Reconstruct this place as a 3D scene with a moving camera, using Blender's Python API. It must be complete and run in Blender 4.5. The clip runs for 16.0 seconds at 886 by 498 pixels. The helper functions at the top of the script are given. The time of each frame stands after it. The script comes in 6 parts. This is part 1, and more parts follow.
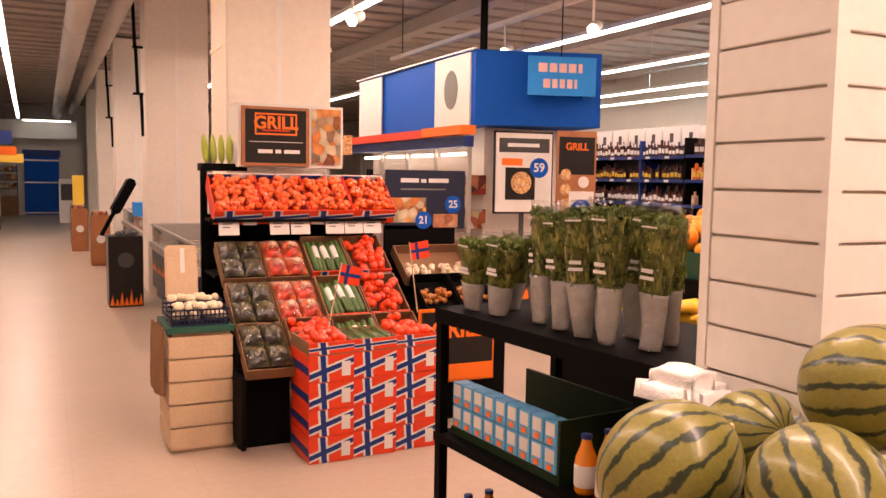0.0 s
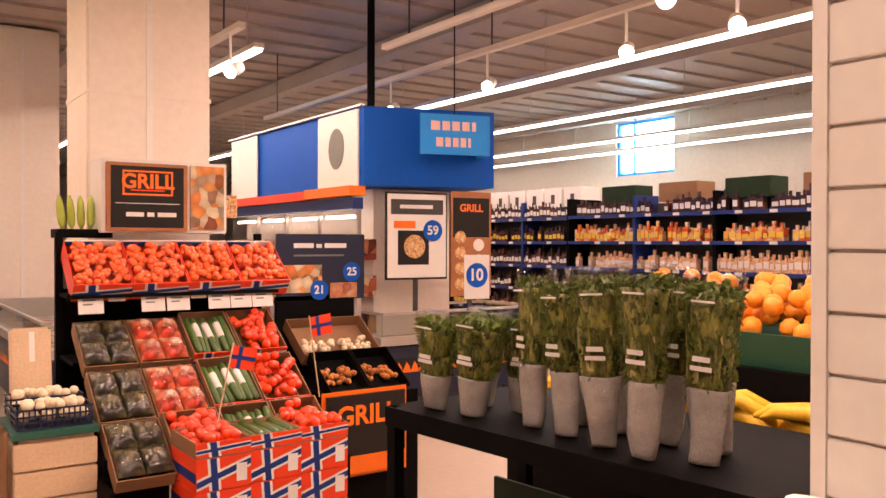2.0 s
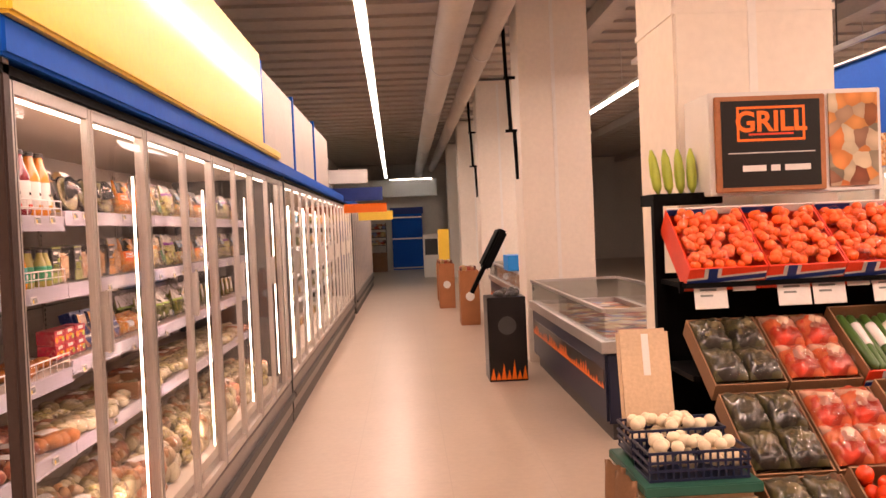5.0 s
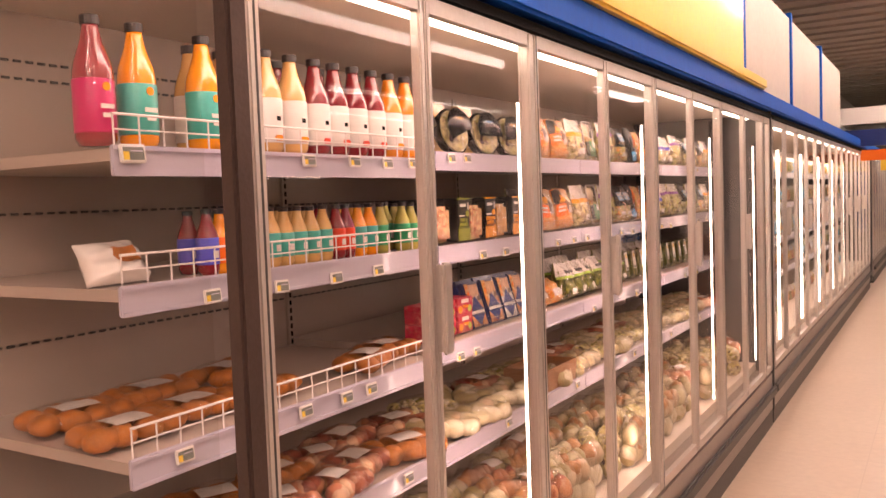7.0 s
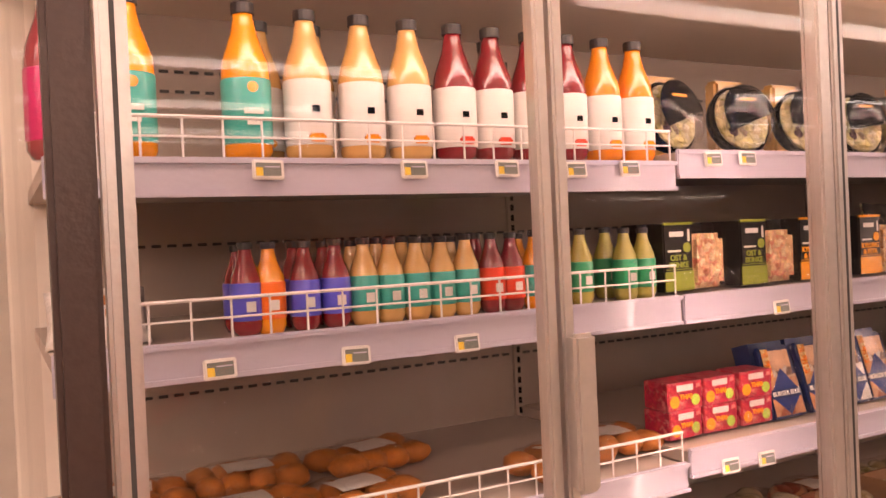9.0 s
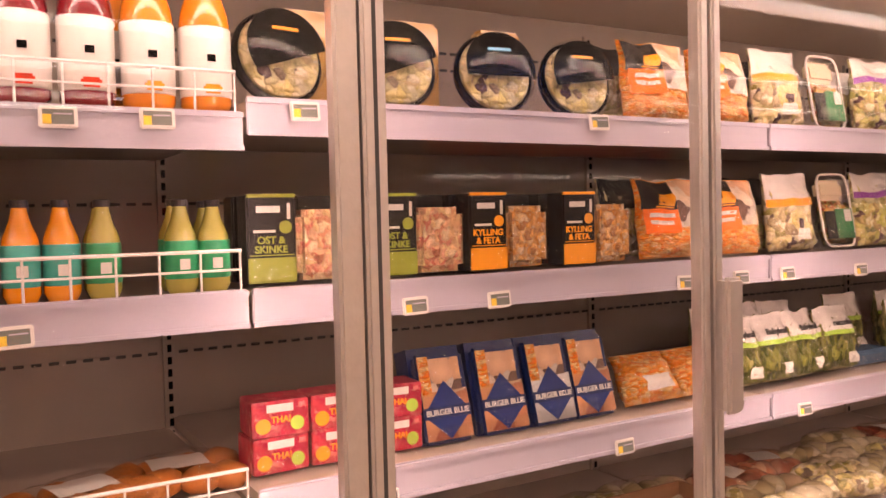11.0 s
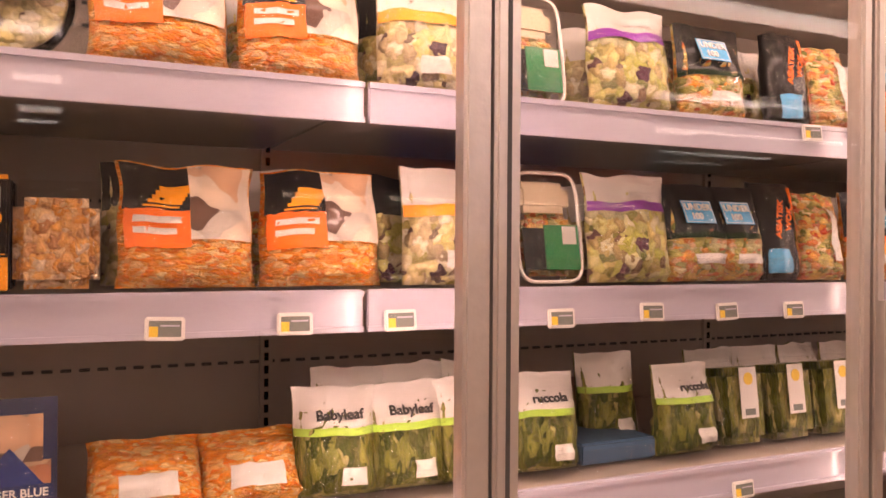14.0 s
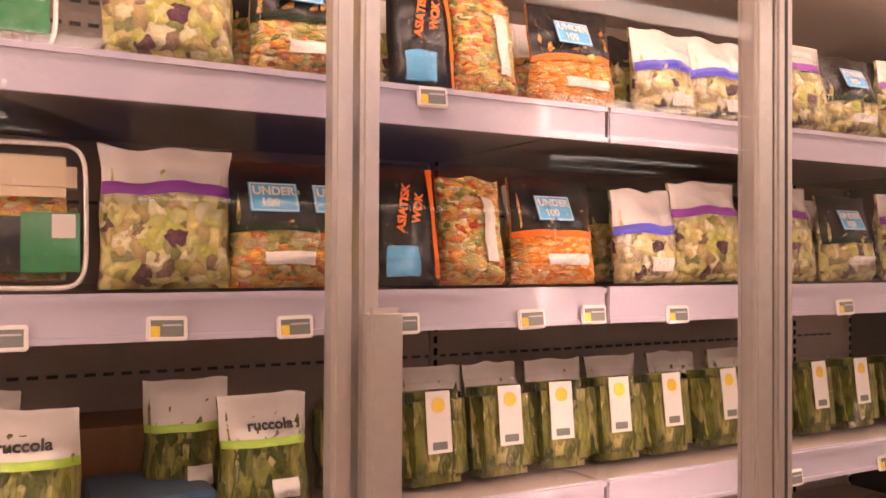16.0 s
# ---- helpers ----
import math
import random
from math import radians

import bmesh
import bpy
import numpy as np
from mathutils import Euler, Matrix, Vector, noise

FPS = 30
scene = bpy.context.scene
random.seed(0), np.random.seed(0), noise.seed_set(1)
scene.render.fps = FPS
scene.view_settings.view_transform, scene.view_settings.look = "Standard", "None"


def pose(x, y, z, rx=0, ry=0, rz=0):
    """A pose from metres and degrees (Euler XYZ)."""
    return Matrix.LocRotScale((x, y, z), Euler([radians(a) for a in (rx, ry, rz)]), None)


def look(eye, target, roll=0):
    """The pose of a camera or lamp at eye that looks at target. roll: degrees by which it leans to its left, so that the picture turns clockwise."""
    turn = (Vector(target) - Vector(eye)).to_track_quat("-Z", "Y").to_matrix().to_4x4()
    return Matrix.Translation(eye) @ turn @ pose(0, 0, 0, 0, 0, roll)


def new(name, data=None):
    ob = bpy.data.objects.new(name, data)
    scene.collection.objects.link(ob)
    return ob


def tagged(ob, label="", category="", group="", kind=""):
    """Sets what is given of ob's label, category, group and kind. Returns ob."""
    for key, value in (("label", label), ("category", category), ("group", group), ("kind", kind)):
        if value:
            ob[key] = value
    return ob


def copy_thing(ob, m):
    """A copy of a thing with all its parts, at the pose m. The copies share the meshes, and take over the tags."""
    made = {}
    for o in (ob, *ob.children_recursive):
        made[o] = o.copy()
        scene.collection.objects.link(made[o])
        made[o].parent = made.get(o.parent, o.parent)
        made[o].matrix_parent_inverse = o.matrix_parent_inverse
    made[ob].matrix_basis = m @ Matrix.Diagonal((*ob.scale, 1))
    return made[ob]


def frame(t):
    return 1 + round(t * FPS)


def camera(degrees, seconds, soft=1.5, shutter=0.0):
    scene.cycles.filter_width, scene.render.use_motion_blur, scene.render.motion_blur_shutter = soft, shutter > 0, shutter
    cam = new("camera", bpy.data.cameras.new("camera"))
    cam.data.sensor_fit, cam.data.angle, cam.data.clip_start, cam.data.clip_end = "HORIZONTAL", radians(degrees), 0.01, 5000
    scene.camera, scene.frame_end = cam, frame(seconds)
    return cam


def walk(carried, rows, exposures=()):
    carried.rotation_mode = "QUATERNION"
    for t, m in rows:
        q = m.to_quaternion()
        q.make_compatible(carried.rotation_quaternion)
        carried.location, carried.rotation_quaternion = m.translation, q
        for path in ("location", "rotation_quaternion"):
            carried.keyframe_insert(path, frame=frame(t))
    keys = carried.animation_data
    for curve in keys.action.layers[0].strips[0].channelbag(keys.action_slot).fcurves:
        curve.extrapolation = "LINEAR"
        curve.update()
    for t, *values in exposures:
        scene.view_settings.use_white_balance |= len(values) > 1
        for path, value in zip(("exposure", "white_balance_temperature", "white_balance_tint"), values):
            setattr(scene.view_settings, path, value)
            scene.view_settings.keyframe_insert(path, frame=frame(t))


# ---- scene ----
cam = camera(56.3, 16.0)
PATH = [
    (0, (1.103, -5.369, 1.566), (1.967, -3.574, 1.395), 0.9),
    (0.5, (1.084, -5.256, 1.561), (2.198, -3.602, 1.416), 1.3),
    (1, (1.114, -5.119, 1.555), (2.273, -3.49, 1.486), 1.1),
    (1.5, (1.154, -4.959, 1.566), (2.28, -3.306, 1.538), 1.0),
    (2, (1.154, -4.734, 1.562), (2.303, -3.097, 1.548), 0.1),
    (2.5, (1.102, -4.579, 1.56), (2.242, -2.936, 1.534), -1.0),
    (3, (1.157, -4.305, 1.56), (2.146, -2.567, 1.552), -0.6),
    (3.5, (1.168, -4.011, 1.545), (1.954, -2.171, 1.547), 0.1),
    (4, (1.086, -3.746, 1.549), (1.78, -1.871, 1.506), -1.4),
    (4.5, (1.025, -3.418, 1.519), (1.365, -1.449, 1.449), -1.0),
    (4.7, (1.012, -3.308, 1.538), (1.239, -1.322, 1.481), -1.6),
    (6.8, (0.965, -2.13, 1.516), (0.075, -0.338, 1.424), -2.1),
    (7, (0.968, -2.011, 1.52), (-0.07, -0.306, 1.402), -2.1),
    (7.5, (0.928, -1.767, 1.523), (-0.296, -0.19, 1.399), -2.0),
    (8, (0.874, -1.505, 1.533), (-0.567, -0.124, 1.414), -3.4),
    (8.2, (0.872, -1.425, 1.508), (-0.66, -0.15, 1.432), -3.8),
    (10.3, (0.888, -0.617, 1.51), (-0.969, 0.122, 1.417), -0.9),
    (10.5, (0.908, -0.537, 1.497), (-0.918, 0.273, 1.406), -1.0),
    (11, (0.875, -0.347, 1.483), (-0.856, 0.651, 1.406), -1.4),
    (11.5, (0.845, -0.171, 1.482), (-0.901, 0.804, 1.442), -1.4),
    (12, (0.88, 0.039, 1.488), (-0.973, 0.788, 1.431), -0.1),
    (12.5, (0.857, 0.226, 1.487), (-0.991, 0.989, 1.432), -0.2),
    (13, (0.792, 0.453, 1.473), (-1.069, 1.185, 1.457), 0.9),
    (13.5, (0.742, 0.585, 1.435), (-1.076, 1.363, 1.443), -0.7),
    (14, (0.748, 0.737, 1.441), (-1.066, 1.578, 1.442), 0.4),
    (14.5, (0.757, 0.898, 1.433), (-0.987, 1.876, 1.426), -1.0),
    (15, (0.72, 1.057, 1.419), (-0.975, 2.117, 1.47), -1.3),
    (15.5, (0.704, 1.22, 1.45), (-1.013, 2.246, 1.444), -0.8),
    (16, (0.715, 1.401, 1.429), (-1.055, 2.33, 1.452), 0.3),
]
walk(cam, [(t, look(eye, target, roll)) for t, eye, target, roll in PATH])

# ---- light ----
world = bpy.data.worlds.new("world")
scene.world = world
world.use_nodes = True
world.node_tree.nodes["Background"].inputs[0].default_value = (1.0, 0.74, 0.62, 1)
world.node_tree.nodes["Background"].inputs[1].default_value = 0.03


def lamp(name, place, sx, sy, watts, colour=(1.0, 0.665, 0.55), turn=(0, 0, 0)):
    data = bpy.data.lights.new(name, "AREA")
    data.shape, data.size, data.size_y, data.energy, data.color = "RECTANGLE", sx, sy, watts, colour
    ob = new(name, data)
    ob.matrix_world = pose(*place, *turn)
    return ob


# one long lamp under each ceiling tube row; the last is tubeless added fill
for x, y, long, watts in ((0.65, 6.0, 22, 330), (4.2, 5, 18, 310), (7.24, 1, 16, 290), (9.55, 2, 16, 300), (11.9, 3, 16, 240), (2.6, -6.5, 9, 330)):
    lamp("tube_and_fill_lamp", (x, y, 3.3), 0.25, long, watts)
# cabinet canopy lights
lamp("canopy_lamp", (-0.16, 1.25, 1.9), 0.05, 4.6, 7, (1.0, 0.59, 0.53), (0, 25, 0))
# upright light strips behind the hinge posts
for k in range(4):
    lamp("strip_lamp", (-0.048, 0.071 + 1.085 * k, 1.12), 1.3, 0.012, 3.1, (1.0, 0.62, 0.54), (0, 90, 0))
lamp("canopy_lamp", (-0.16, 7.6, 1.9), 0.05, 7.8, 40, (1.0, 0.64, 0.50), (0, 25, 0))
# track spotlights over the promotion display; the two at x=4.9 are added fill
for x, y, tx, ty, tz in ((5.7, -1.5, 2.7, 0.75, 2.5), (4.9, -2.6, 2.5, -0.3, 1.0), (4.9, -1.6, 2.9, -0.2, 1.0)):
    beam = bpy.data.lights.new("track_and_fill_spot", "SPOT")
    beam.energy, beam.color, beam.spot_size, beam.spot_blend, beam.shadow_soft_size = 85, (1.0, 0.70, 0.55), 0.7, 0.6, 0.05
    ob = new("track_and_fill_spot", beam)
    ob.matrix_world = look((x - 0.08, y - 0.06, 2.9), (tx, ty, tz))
# daylight in the far window
lamp("window_lamp", (13.9, 6.55, 3.5), 1.2, 1.0, 60, (0.75, 0.9, 1.0), (0, 90, 0))


# ---- materials ----
def material(name, colour, rough=0.5, metal=0.0, vary=0.12, scale=8.0, bump=0.08, coat=0.0, spec=0.4, emit=0.0, alpha_mix=None, random_tint=0.0):
    m = bpy.data.materials.new(name)
    m.use_nodes = True
    n, l = m.node_tree.nodes, m.node_tree.links
    b = n["Principled BSDF"]
    b.inputs["Roughness"].default_value, b.inputs["Metallic"].default_value = rough, metal
    b.inputs["Coat Weight"].default_value, b.inputs["Specular IOR Level"].default_value = coat, spec
    b.inputs["Coat Roughness"].default_value = 0.08
    geo = n.new("ShaderNodeTexCoord")
    big, fine = n.new("ShaderNodeTexNoise"), n.new("ShaderNodeTexNoise")
    big.inputs["Scale"].default_value, fine.inputs["Scale"].default_value = scale, scale * 14
    big.inputs["Detail"].default_value = 4
    for t in (big, fine):
        l.new(geo.outputs["Object"], t.inputs["Vector"])
    add = n.new("ShaderNodeMath")
    add.operation = "ADD"
    l.new(big.outputs["Fac"], add.inputs[0]), l.new(fine.outputs["Fac"], add.inputs[1])
    ramp = n.new("ShaderNodeMapRange")
    ramp.inputs["From Min"].default_value, ramp.inputs["From Max"].default_value = 0.6, 1.4
    ramp.inputs["To Min"].default_value, ramp.inputs["To Max"].default_value = 1 - vary, 1 + vary
    l.new(add.outputs[0], ramp.inputs["Value"])
    hsv = n.new("ShaderNodeHueSaturation")
    hsv.inputs["Color"].default_value = (*colour, 1)
    if random_tint:
        info = n.new("ShaderNodeObjectInfo")
        mr = n.new("ShaderNodeMapRange")
        mr.inputs["To Min"].default_value, mr.inputs["To Max"].default_value = 1 - random_tint, 1 + random_tint
        l.new(info.outputs["Random"], mr.inputs["Value"])
        mul = n.new("ShaderNodeMath")
        mul.operation = "MULTIPLY"
        l.new(mr.outputs[0], mul.inputs[0]), l.new(ramp.outputs[0], mul.inputs[1])
        l.new(mul.outputs[0], hsv.inputs["Value"])
    else:
        l.new(ramp.outputs[0], hsv.inputs["Value"])
    l.new(hsv.outputs[0], b.inputs["Base Color"])
    if bump:
        bp = n.new("ShaderNodeBump")
        bp.inputs["Strength"].default_value, bp.inputs["Distance"].default_value = bump, 0.01
        l.new(fine.outputs["Fac"], bp.inputs["Height"]), l.new(bp.outputs[0], b.inputs["Normal"])
    if emit:
        b.inputs["Emission Color"].default_value, b.inputs["Emission Strength"].default_value = (*colour, 1), emit
    return m


def mixed(name, colours, scale=60.0, rough=0.45, coat=0.18, bump=0.7, stretch=(1, 1, 1)):
    """Chopped food under film: irregular cells of several colours."""
    m = bpy.data.materials.new(name)
    m.use_nodes = True
    n, l = m.node_tree.nodes, m.node_tree.links
    b = n["Principled BSDF"]
    b.inputs["Roughness"].default_value, b.inputs["Coat Weight"].default_value = rough, coat
    b.inputs["Coat Roughness"].default_value, b.inputs["Specular IOR Level"].default_value = 0.08, 0.25
    geo, mp = n.new("ShaderNodeTexCoord"), n.new("ShaderNodeMapping")
    mp.inputs["Scale"].default_value = stretch
    warp = n.new("ShaderNodeTexNoise")
    warp.inputs["Scale"].default_value = scale * 0.8
    mix = n.new("ShaderNodeMixRGB")
    mix.inputs[0].default_value = 0.03
    l.new(geo.outputs["Object"], mp.inputs[0]), l.new(mp.outputs[0], mix.inputs[1]), l.new(mp.outputs[0], warp.inputs["Vector"])
    l.new(warp.outputs["Color"], mix.inputs[2])
    vor = n.new("ShaderNodeTexVoronoi")
    vor.inputs["Scale"].default_value = scale
    l.new(mix.outputs[0], vor.inputs["Vector"])
    sep = n.new("ShaderNodeSeparateColor")
    l.new(vor.outputs["Color"], sep.inputs[0])
    ramp = n.new("ShaderNodeValToRGB")
    ramp.color_ramp.interpolation = "LINEAR"
    el = ramp.color_ramp.elements
    el[0].color, el[1].color = (*colours[0], 1), (*colours[-1], 1)
    for k, c in enumerate(colours[1:-1]):
        el.new((k + 1) / (len(colours) - 1)).color = (*c, 1)
    l.new(sep.outputs[0], ramp.inputs[0])
    # shade between the pieces is put in the colour: darker toward cell edges
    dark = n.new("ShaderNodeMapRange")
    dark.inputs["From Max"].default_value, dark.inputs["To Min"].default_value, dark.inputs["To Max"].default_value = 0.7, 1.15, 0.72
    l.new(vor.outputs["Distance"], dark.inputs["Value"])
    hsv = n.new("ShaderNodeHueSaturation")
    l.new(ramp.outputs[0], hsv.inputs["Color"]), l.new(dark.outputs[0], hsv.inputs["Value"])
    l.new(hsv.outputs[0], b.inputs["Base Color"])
    bp = n.new("ShaderNodeBump")
    bp.inputs["Strength"].default_value, bp.inputs["Distance"].default_value, bp.invert = bump, 0.008, True
    l.new(vor.outputs["Distance"], bp.inputs["Height"]), l.new(bp.outputs[0], b.inputs["Normal"])
    return m


def glass_material(name, tint=(1, 1, 1), gloss=1.0, rough=0.02):
    m = bpy.data.materials.new(name)
    m.use_nodes = True
    n, l = m.node_tree.nodes, m.node_tree.links
    n.remove(n["Principled BSDF"])
    tr, gl, mx, fr = n.new("ShaderNodeBsdfTransparent"), n.new("ShaderNodeBsdfGlossy"), n.new("ShaderNodeMixShader"), n.new("ShaderNodeMapRange")
    lw, pw = n.new("ShaderNodeLayerWeight"), n.new("ShaderNodeMath")
    pw.operation, pw.inputs[1].default_value = "POWER", 4.0
    l.new(lw.outputs["Facing"], pw.inputs[0]), l.new(pw.outputs[0], fr.inputs["Value"])
    fr.inputs["To Min"].default_value, fr.inputs["To Max"].default_value = 0.035 * gloss, 0.6 * gloss
    tr.inputs[0].default_value = (*tint, 1)
    gl.inputs["Roughness"].default_value = rough
    l.new(fr.outputs[0], mx.inputs[0]), l.new(tr.outputs[0], mx.inputs[1]), l.new(gl.outputs[0], mx.inputs[2])
    l.new(mx.outputs[0], n["Material Output"].inputs[0])
    return m


def film_material(name, tint=(0.98, 0.97, 0.96), gloss=0.6):
    """Thin crumpled packing film: clear, with sharp broken glints."""
    m = glass_material(name, tint, gloss, 0.05)
    n, l = m.node_tree.nodes, m.node_tree.links
    geo, noi, bp = n.new("ShaderNodeTexCoord"), n.new("ShaderNodeTexNoise"), n.new("ShaderNodeBump")
    noi.inputs["Scale"].default_value, noi.inputs["Detail"].default_value, noi.inputs["Distortion"].default_value = 32, 3, 1.5
    bp.inputs["Strength"].default_value, bp.inputs["Distance"].default_value = 0.9, 0.012
    l.new(geo.outputs["Object"], noi.inputs["Vector"]), l.new(noi.outputs["Fac"], bp.inputs["Height"])
    for k in n:
        if k.type == "BSDF_GLOSSY" or k.type == "LAYER_WEIGHT":
            l.new(bp.outputs[0], k.inputs["Normal"])
        if k.type == "MAP_RANGE":
            k.inputs["To Min"].default_value = 0.012
    return m


def floor_material():
    m = material("floor_tile", (0.46, 0.36, 0.275), 0.34, vary=0.08, scale=1.5, bump=0.02)
    n, l = m.node_tree.nodes, m.node_tree.links
    b = n["Principled BSDF"]
    brick = n.new("ShaderNodeTexBrick")
    brick.offset = 0.0
    for k, v in (("Scale", 1.0), ("Mortar Size", 0.004), ("Brick Width", 0.6), ("Row Height", 0.6), ("Mortar Smooth", 0.4)):
        brick.inputs[k].default_value = v
    geo = n.new("ShaderNodeTexCoord")
    l.new(geo.outputs["Object"], brick.inputs["Vector"])
    mx = n.new("ShaderNodeMixRGB")
    l.new(brick.outputs["Fac"], mx.inputs[0])
    l.new(b.inputs["Base Color"].links[0].from_socket, mx.inputs[1])
    mx.inputs[2].default_value = (0.42, 0.33, 0.25, 1)
    l.new(mx.outputs[0], b.inputs["Base Color"])
    return m


M = {}


def mat(name, *a, **k):
    M[name] = material(name, *a, **k)


mat("white_paint", (0.80, 0.76, 0.70), 0.55, vary=0.05, scale=2)
mat("column_paint", (0.80, 0.72, 0.62), 0.6, vary=0.06, scale=1.5)
mat("wall_paint", (0.62, 0.54, 0.46), 0.7, vary=0.08, scale=1)
mat("ceiling_metal", (0.42, 0.36, 0.31), 0.6, vary=0.1, scale=1)
mat("duct", (0.5, 0.44, 0.38), 0.5, vary=0.08, scale=2)
mat("blue", (0.002, 0.085, 0.45), 0.6, vary=0.08, scale=2, spec=0.2)
mat("bright_blue", (0.02, 0.28, 0.80), 0.4, vary=0.08, scale=3)
mat("yellow", (0.85, 0.58, 0.06), 0.35, vary=0.06, scale=2, coat=0.3)
mat("orange", (0.88, 0.17, 0.008), 0.45, vary=0.08)
mat("red", (0.72, 0.05, 0.012), 0.42, vary=0.1)
mat("black", (0.004, 0.0036, 0.0036), 0.65, vary=0.2, spec=0.05)
mat("dark_grey", (0.05, 0.047, 0.045), 0.45, vary=0.15)
mat("dark_bronze", (0.075, 0.052, 0.045), 0.35, metal=0.5, vary=0.1)
mat("aluminium", (0.62, 0.57, 0.53), 0.32, metal=0.75, vary=0.06, scale=5)
mat("steel", (0.55, 0.52, 0.50), 0.3, metal=0.8, vary=0.08)
mat("plinth", (0.30, 0.26, 0.23), 0.4, metal=0.4, vary=0.1)
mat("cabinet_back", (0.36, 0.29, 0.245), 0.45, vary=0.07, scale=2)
# shelf white with the shade under the packs darkened into the colour
mat("shaded_shelf_white", (0.42, 0.35, 0.30), 0.45, vary=0.07, scale=3)
mat("cabinet_white", (0.72, 0.64, 0.55), 0.4, vary=0.05, scale=2)
mat("strip", (0.45, 0.42, 0.50), 0.3, vary=0.05, coat=0.4)
mat("wire", (0.72, 0.68, 0.66), 0.35, vary=0.04)
mat("label_white", (0.70, 0.67, 0.63), 0.5, vary=0.04)
mat("screen", (0.16, 0.17, 0.15), 0.5, vary=0.08)
mat("tag_yellow", (0.72, 0.50, 0.05), 0.5)
mat("cardboard", (0.24, 0.125, 0.06), 0.75, vary=0.12, random_tint=0.1)
mat("wood", (0.56, 0.40, 0.25), 0.55, vary=0.15, scale=5)
mat("rust_wood", (0.36, 0.14, 0.05), 0.5, vary=0.2, scale=5)
mat("green_plastic", (0.02, 0.09, 0.06), 0.45)
mat("dark_green", (0.012, 0.028, 0.010), 0.55, spec=0.2)
mat("navy_plastic", (0.01, 0.014, 0.04), 0.4)
mat("flag_blue", (0.008, 0.028, 0.17), 0.45)
mat("teal", (0.06, 0.40, 0.33), 0.4, coat=0.4)
mat("juice_orange", (0.88, 0.32, 0.012), 0.15, coat=0.9, vary=0.06)
mat("juice_amber", (0.76, 0.25, 0.015), 0.15, coat=0.9, vary=0.06)
mat("juice_pale", (0.66, 0.40, 0.14), 0.15, coat=0.9, vary=0.06)
mat("juice_red", (0.22, 0.012, 0.02), 0.12, coat=0.9, vary=0.08)
mat("juice_pink", (0.30, 0.05, 0.06), 0.15, coat=0.9, vary=0.06)
mat("juice_green", (0.40, 0.36, 0.08), 0.15, coat=0.9, vary=0.06)
mat("magenta", (0.52, 0.02, 0.13), 0.4, coat=0.4)
mat("purple", (0.10, 0.10, 0.62), 0.4, coat=0.4)
mat("violet", (0.25, 0.05, 0.35), 0.35, coat=0.5)
mat("cap", (0.03, 0.024, 0.024), 0.4)
mat("pack_black", (0.012, 0.010, 0.0095), 0.35, coat=0.2, spec=0.25)
mat("pack_green", (0.28, 0.33, 0.04), 0.4, coat=0.4)
mat("pack_orange", (0.90, 0.36, 0.012), 0.4, coat=0.4)
mat("pack_navy", (0.008, 0.02, 0.10), 0.3, coat=0.5)
mat("pack_sky", (0.12, 0.42, 0.72), 0.35, coat=0.4)
mat("film_white", (0.74, 0.70, 0.66), 0.22, coat=0.6, vary=0.1, scale=30, bump=0.2)
mat("film_grey", (0.42, 0.39, 0.36), 0.3, coat=0.4, vary=0.3, scale=25, bump=0.4)
mat("deep_green", (0.03, 0.32, 0.13), 0.4, coat=0.4)
mat("grey_blue", (0.07, 0.13, 0.22), 0.5)
mat("leaf_green", (0.02, 0.20, 0.06), 0.4, coat=0.3)
mat("lime", (0.40, 0.62, 0.08), 0.35, coat=0.4)
mat("tomato", (0.78, 0.055, 0.008), 0.22, coat=0.6, vary=0.12, scale=12)
mat("film_tomato", (0.86, 0.13, 0.02), 0.25, coat=0.6, vary=0.25, scale=30)
mat("cucumber", (0.06, 0.12, 0.025), 0.3, coat=0.5, vary=0.3, scale=20)
mat("banana", (0.82, 0.50, 0.035), 0.4, vary=0.12, scale=12)
mat("green_banana", (0.40, 0.48, 0.06), 0.4, vary=0.12, scale=12)
mat("orange_fruit", (0.85, 0.30, 0.02), 0.4, vary=0.1, scale=20, bump=0.3)
mat("mushroom", (0.72, 0.60, 0.42), 0.6, vary=0.12, scale=20)
mat("bread", (0.44, 0.15, 0.025), 0.45, vary=0.55, scale=30, bump=0.4, coat=0.3)
mat("celery_leaf", (0.12, 0.16, 0.025), 0.5, vary=0.45, scale=30, random_tint=0.25)
mat("pink_light", (0.85, 0.52, 0.48), 0.4)
mat("foam_white", (0.84, 0.80, 0.76), 0.6, vary=0.06, scale=12, bump=0.3)
mat("tube_glow", (1.0, 0.93, 0.86), 0.4, emit=9, vary=0, bump=0)
mat("led_glow", (1.0, 0.80, 0.66), 0.4, emit=9, vary=0, bump=0)
mat("sky_glow", (0.62, 0.87, 1.0), 0.4, emit=26, vary=0, bump=0)
mat("spot_glow", (1.0, 0.92, 0.78), 0.4, emit=14, vary=0, bump=0)
M["floor"] = floor_material()
M["glass"] = glass_material("door_glass", (0.97, 0.96, 0.95), 0.4)
M["clear"] = film_material("clear_plastic")
M["lid"] = glass_material("platter_lid", (0.95, 0.95, 0.95), 0.6, 0.03)
M["sleeve"] = film_material("sleeve_film", (0.93, 0.93, 0.92), 1.1)
M["smoke"] = glass_material("freezer_glass", (0.8, 0.82, 0.82), 1.0)
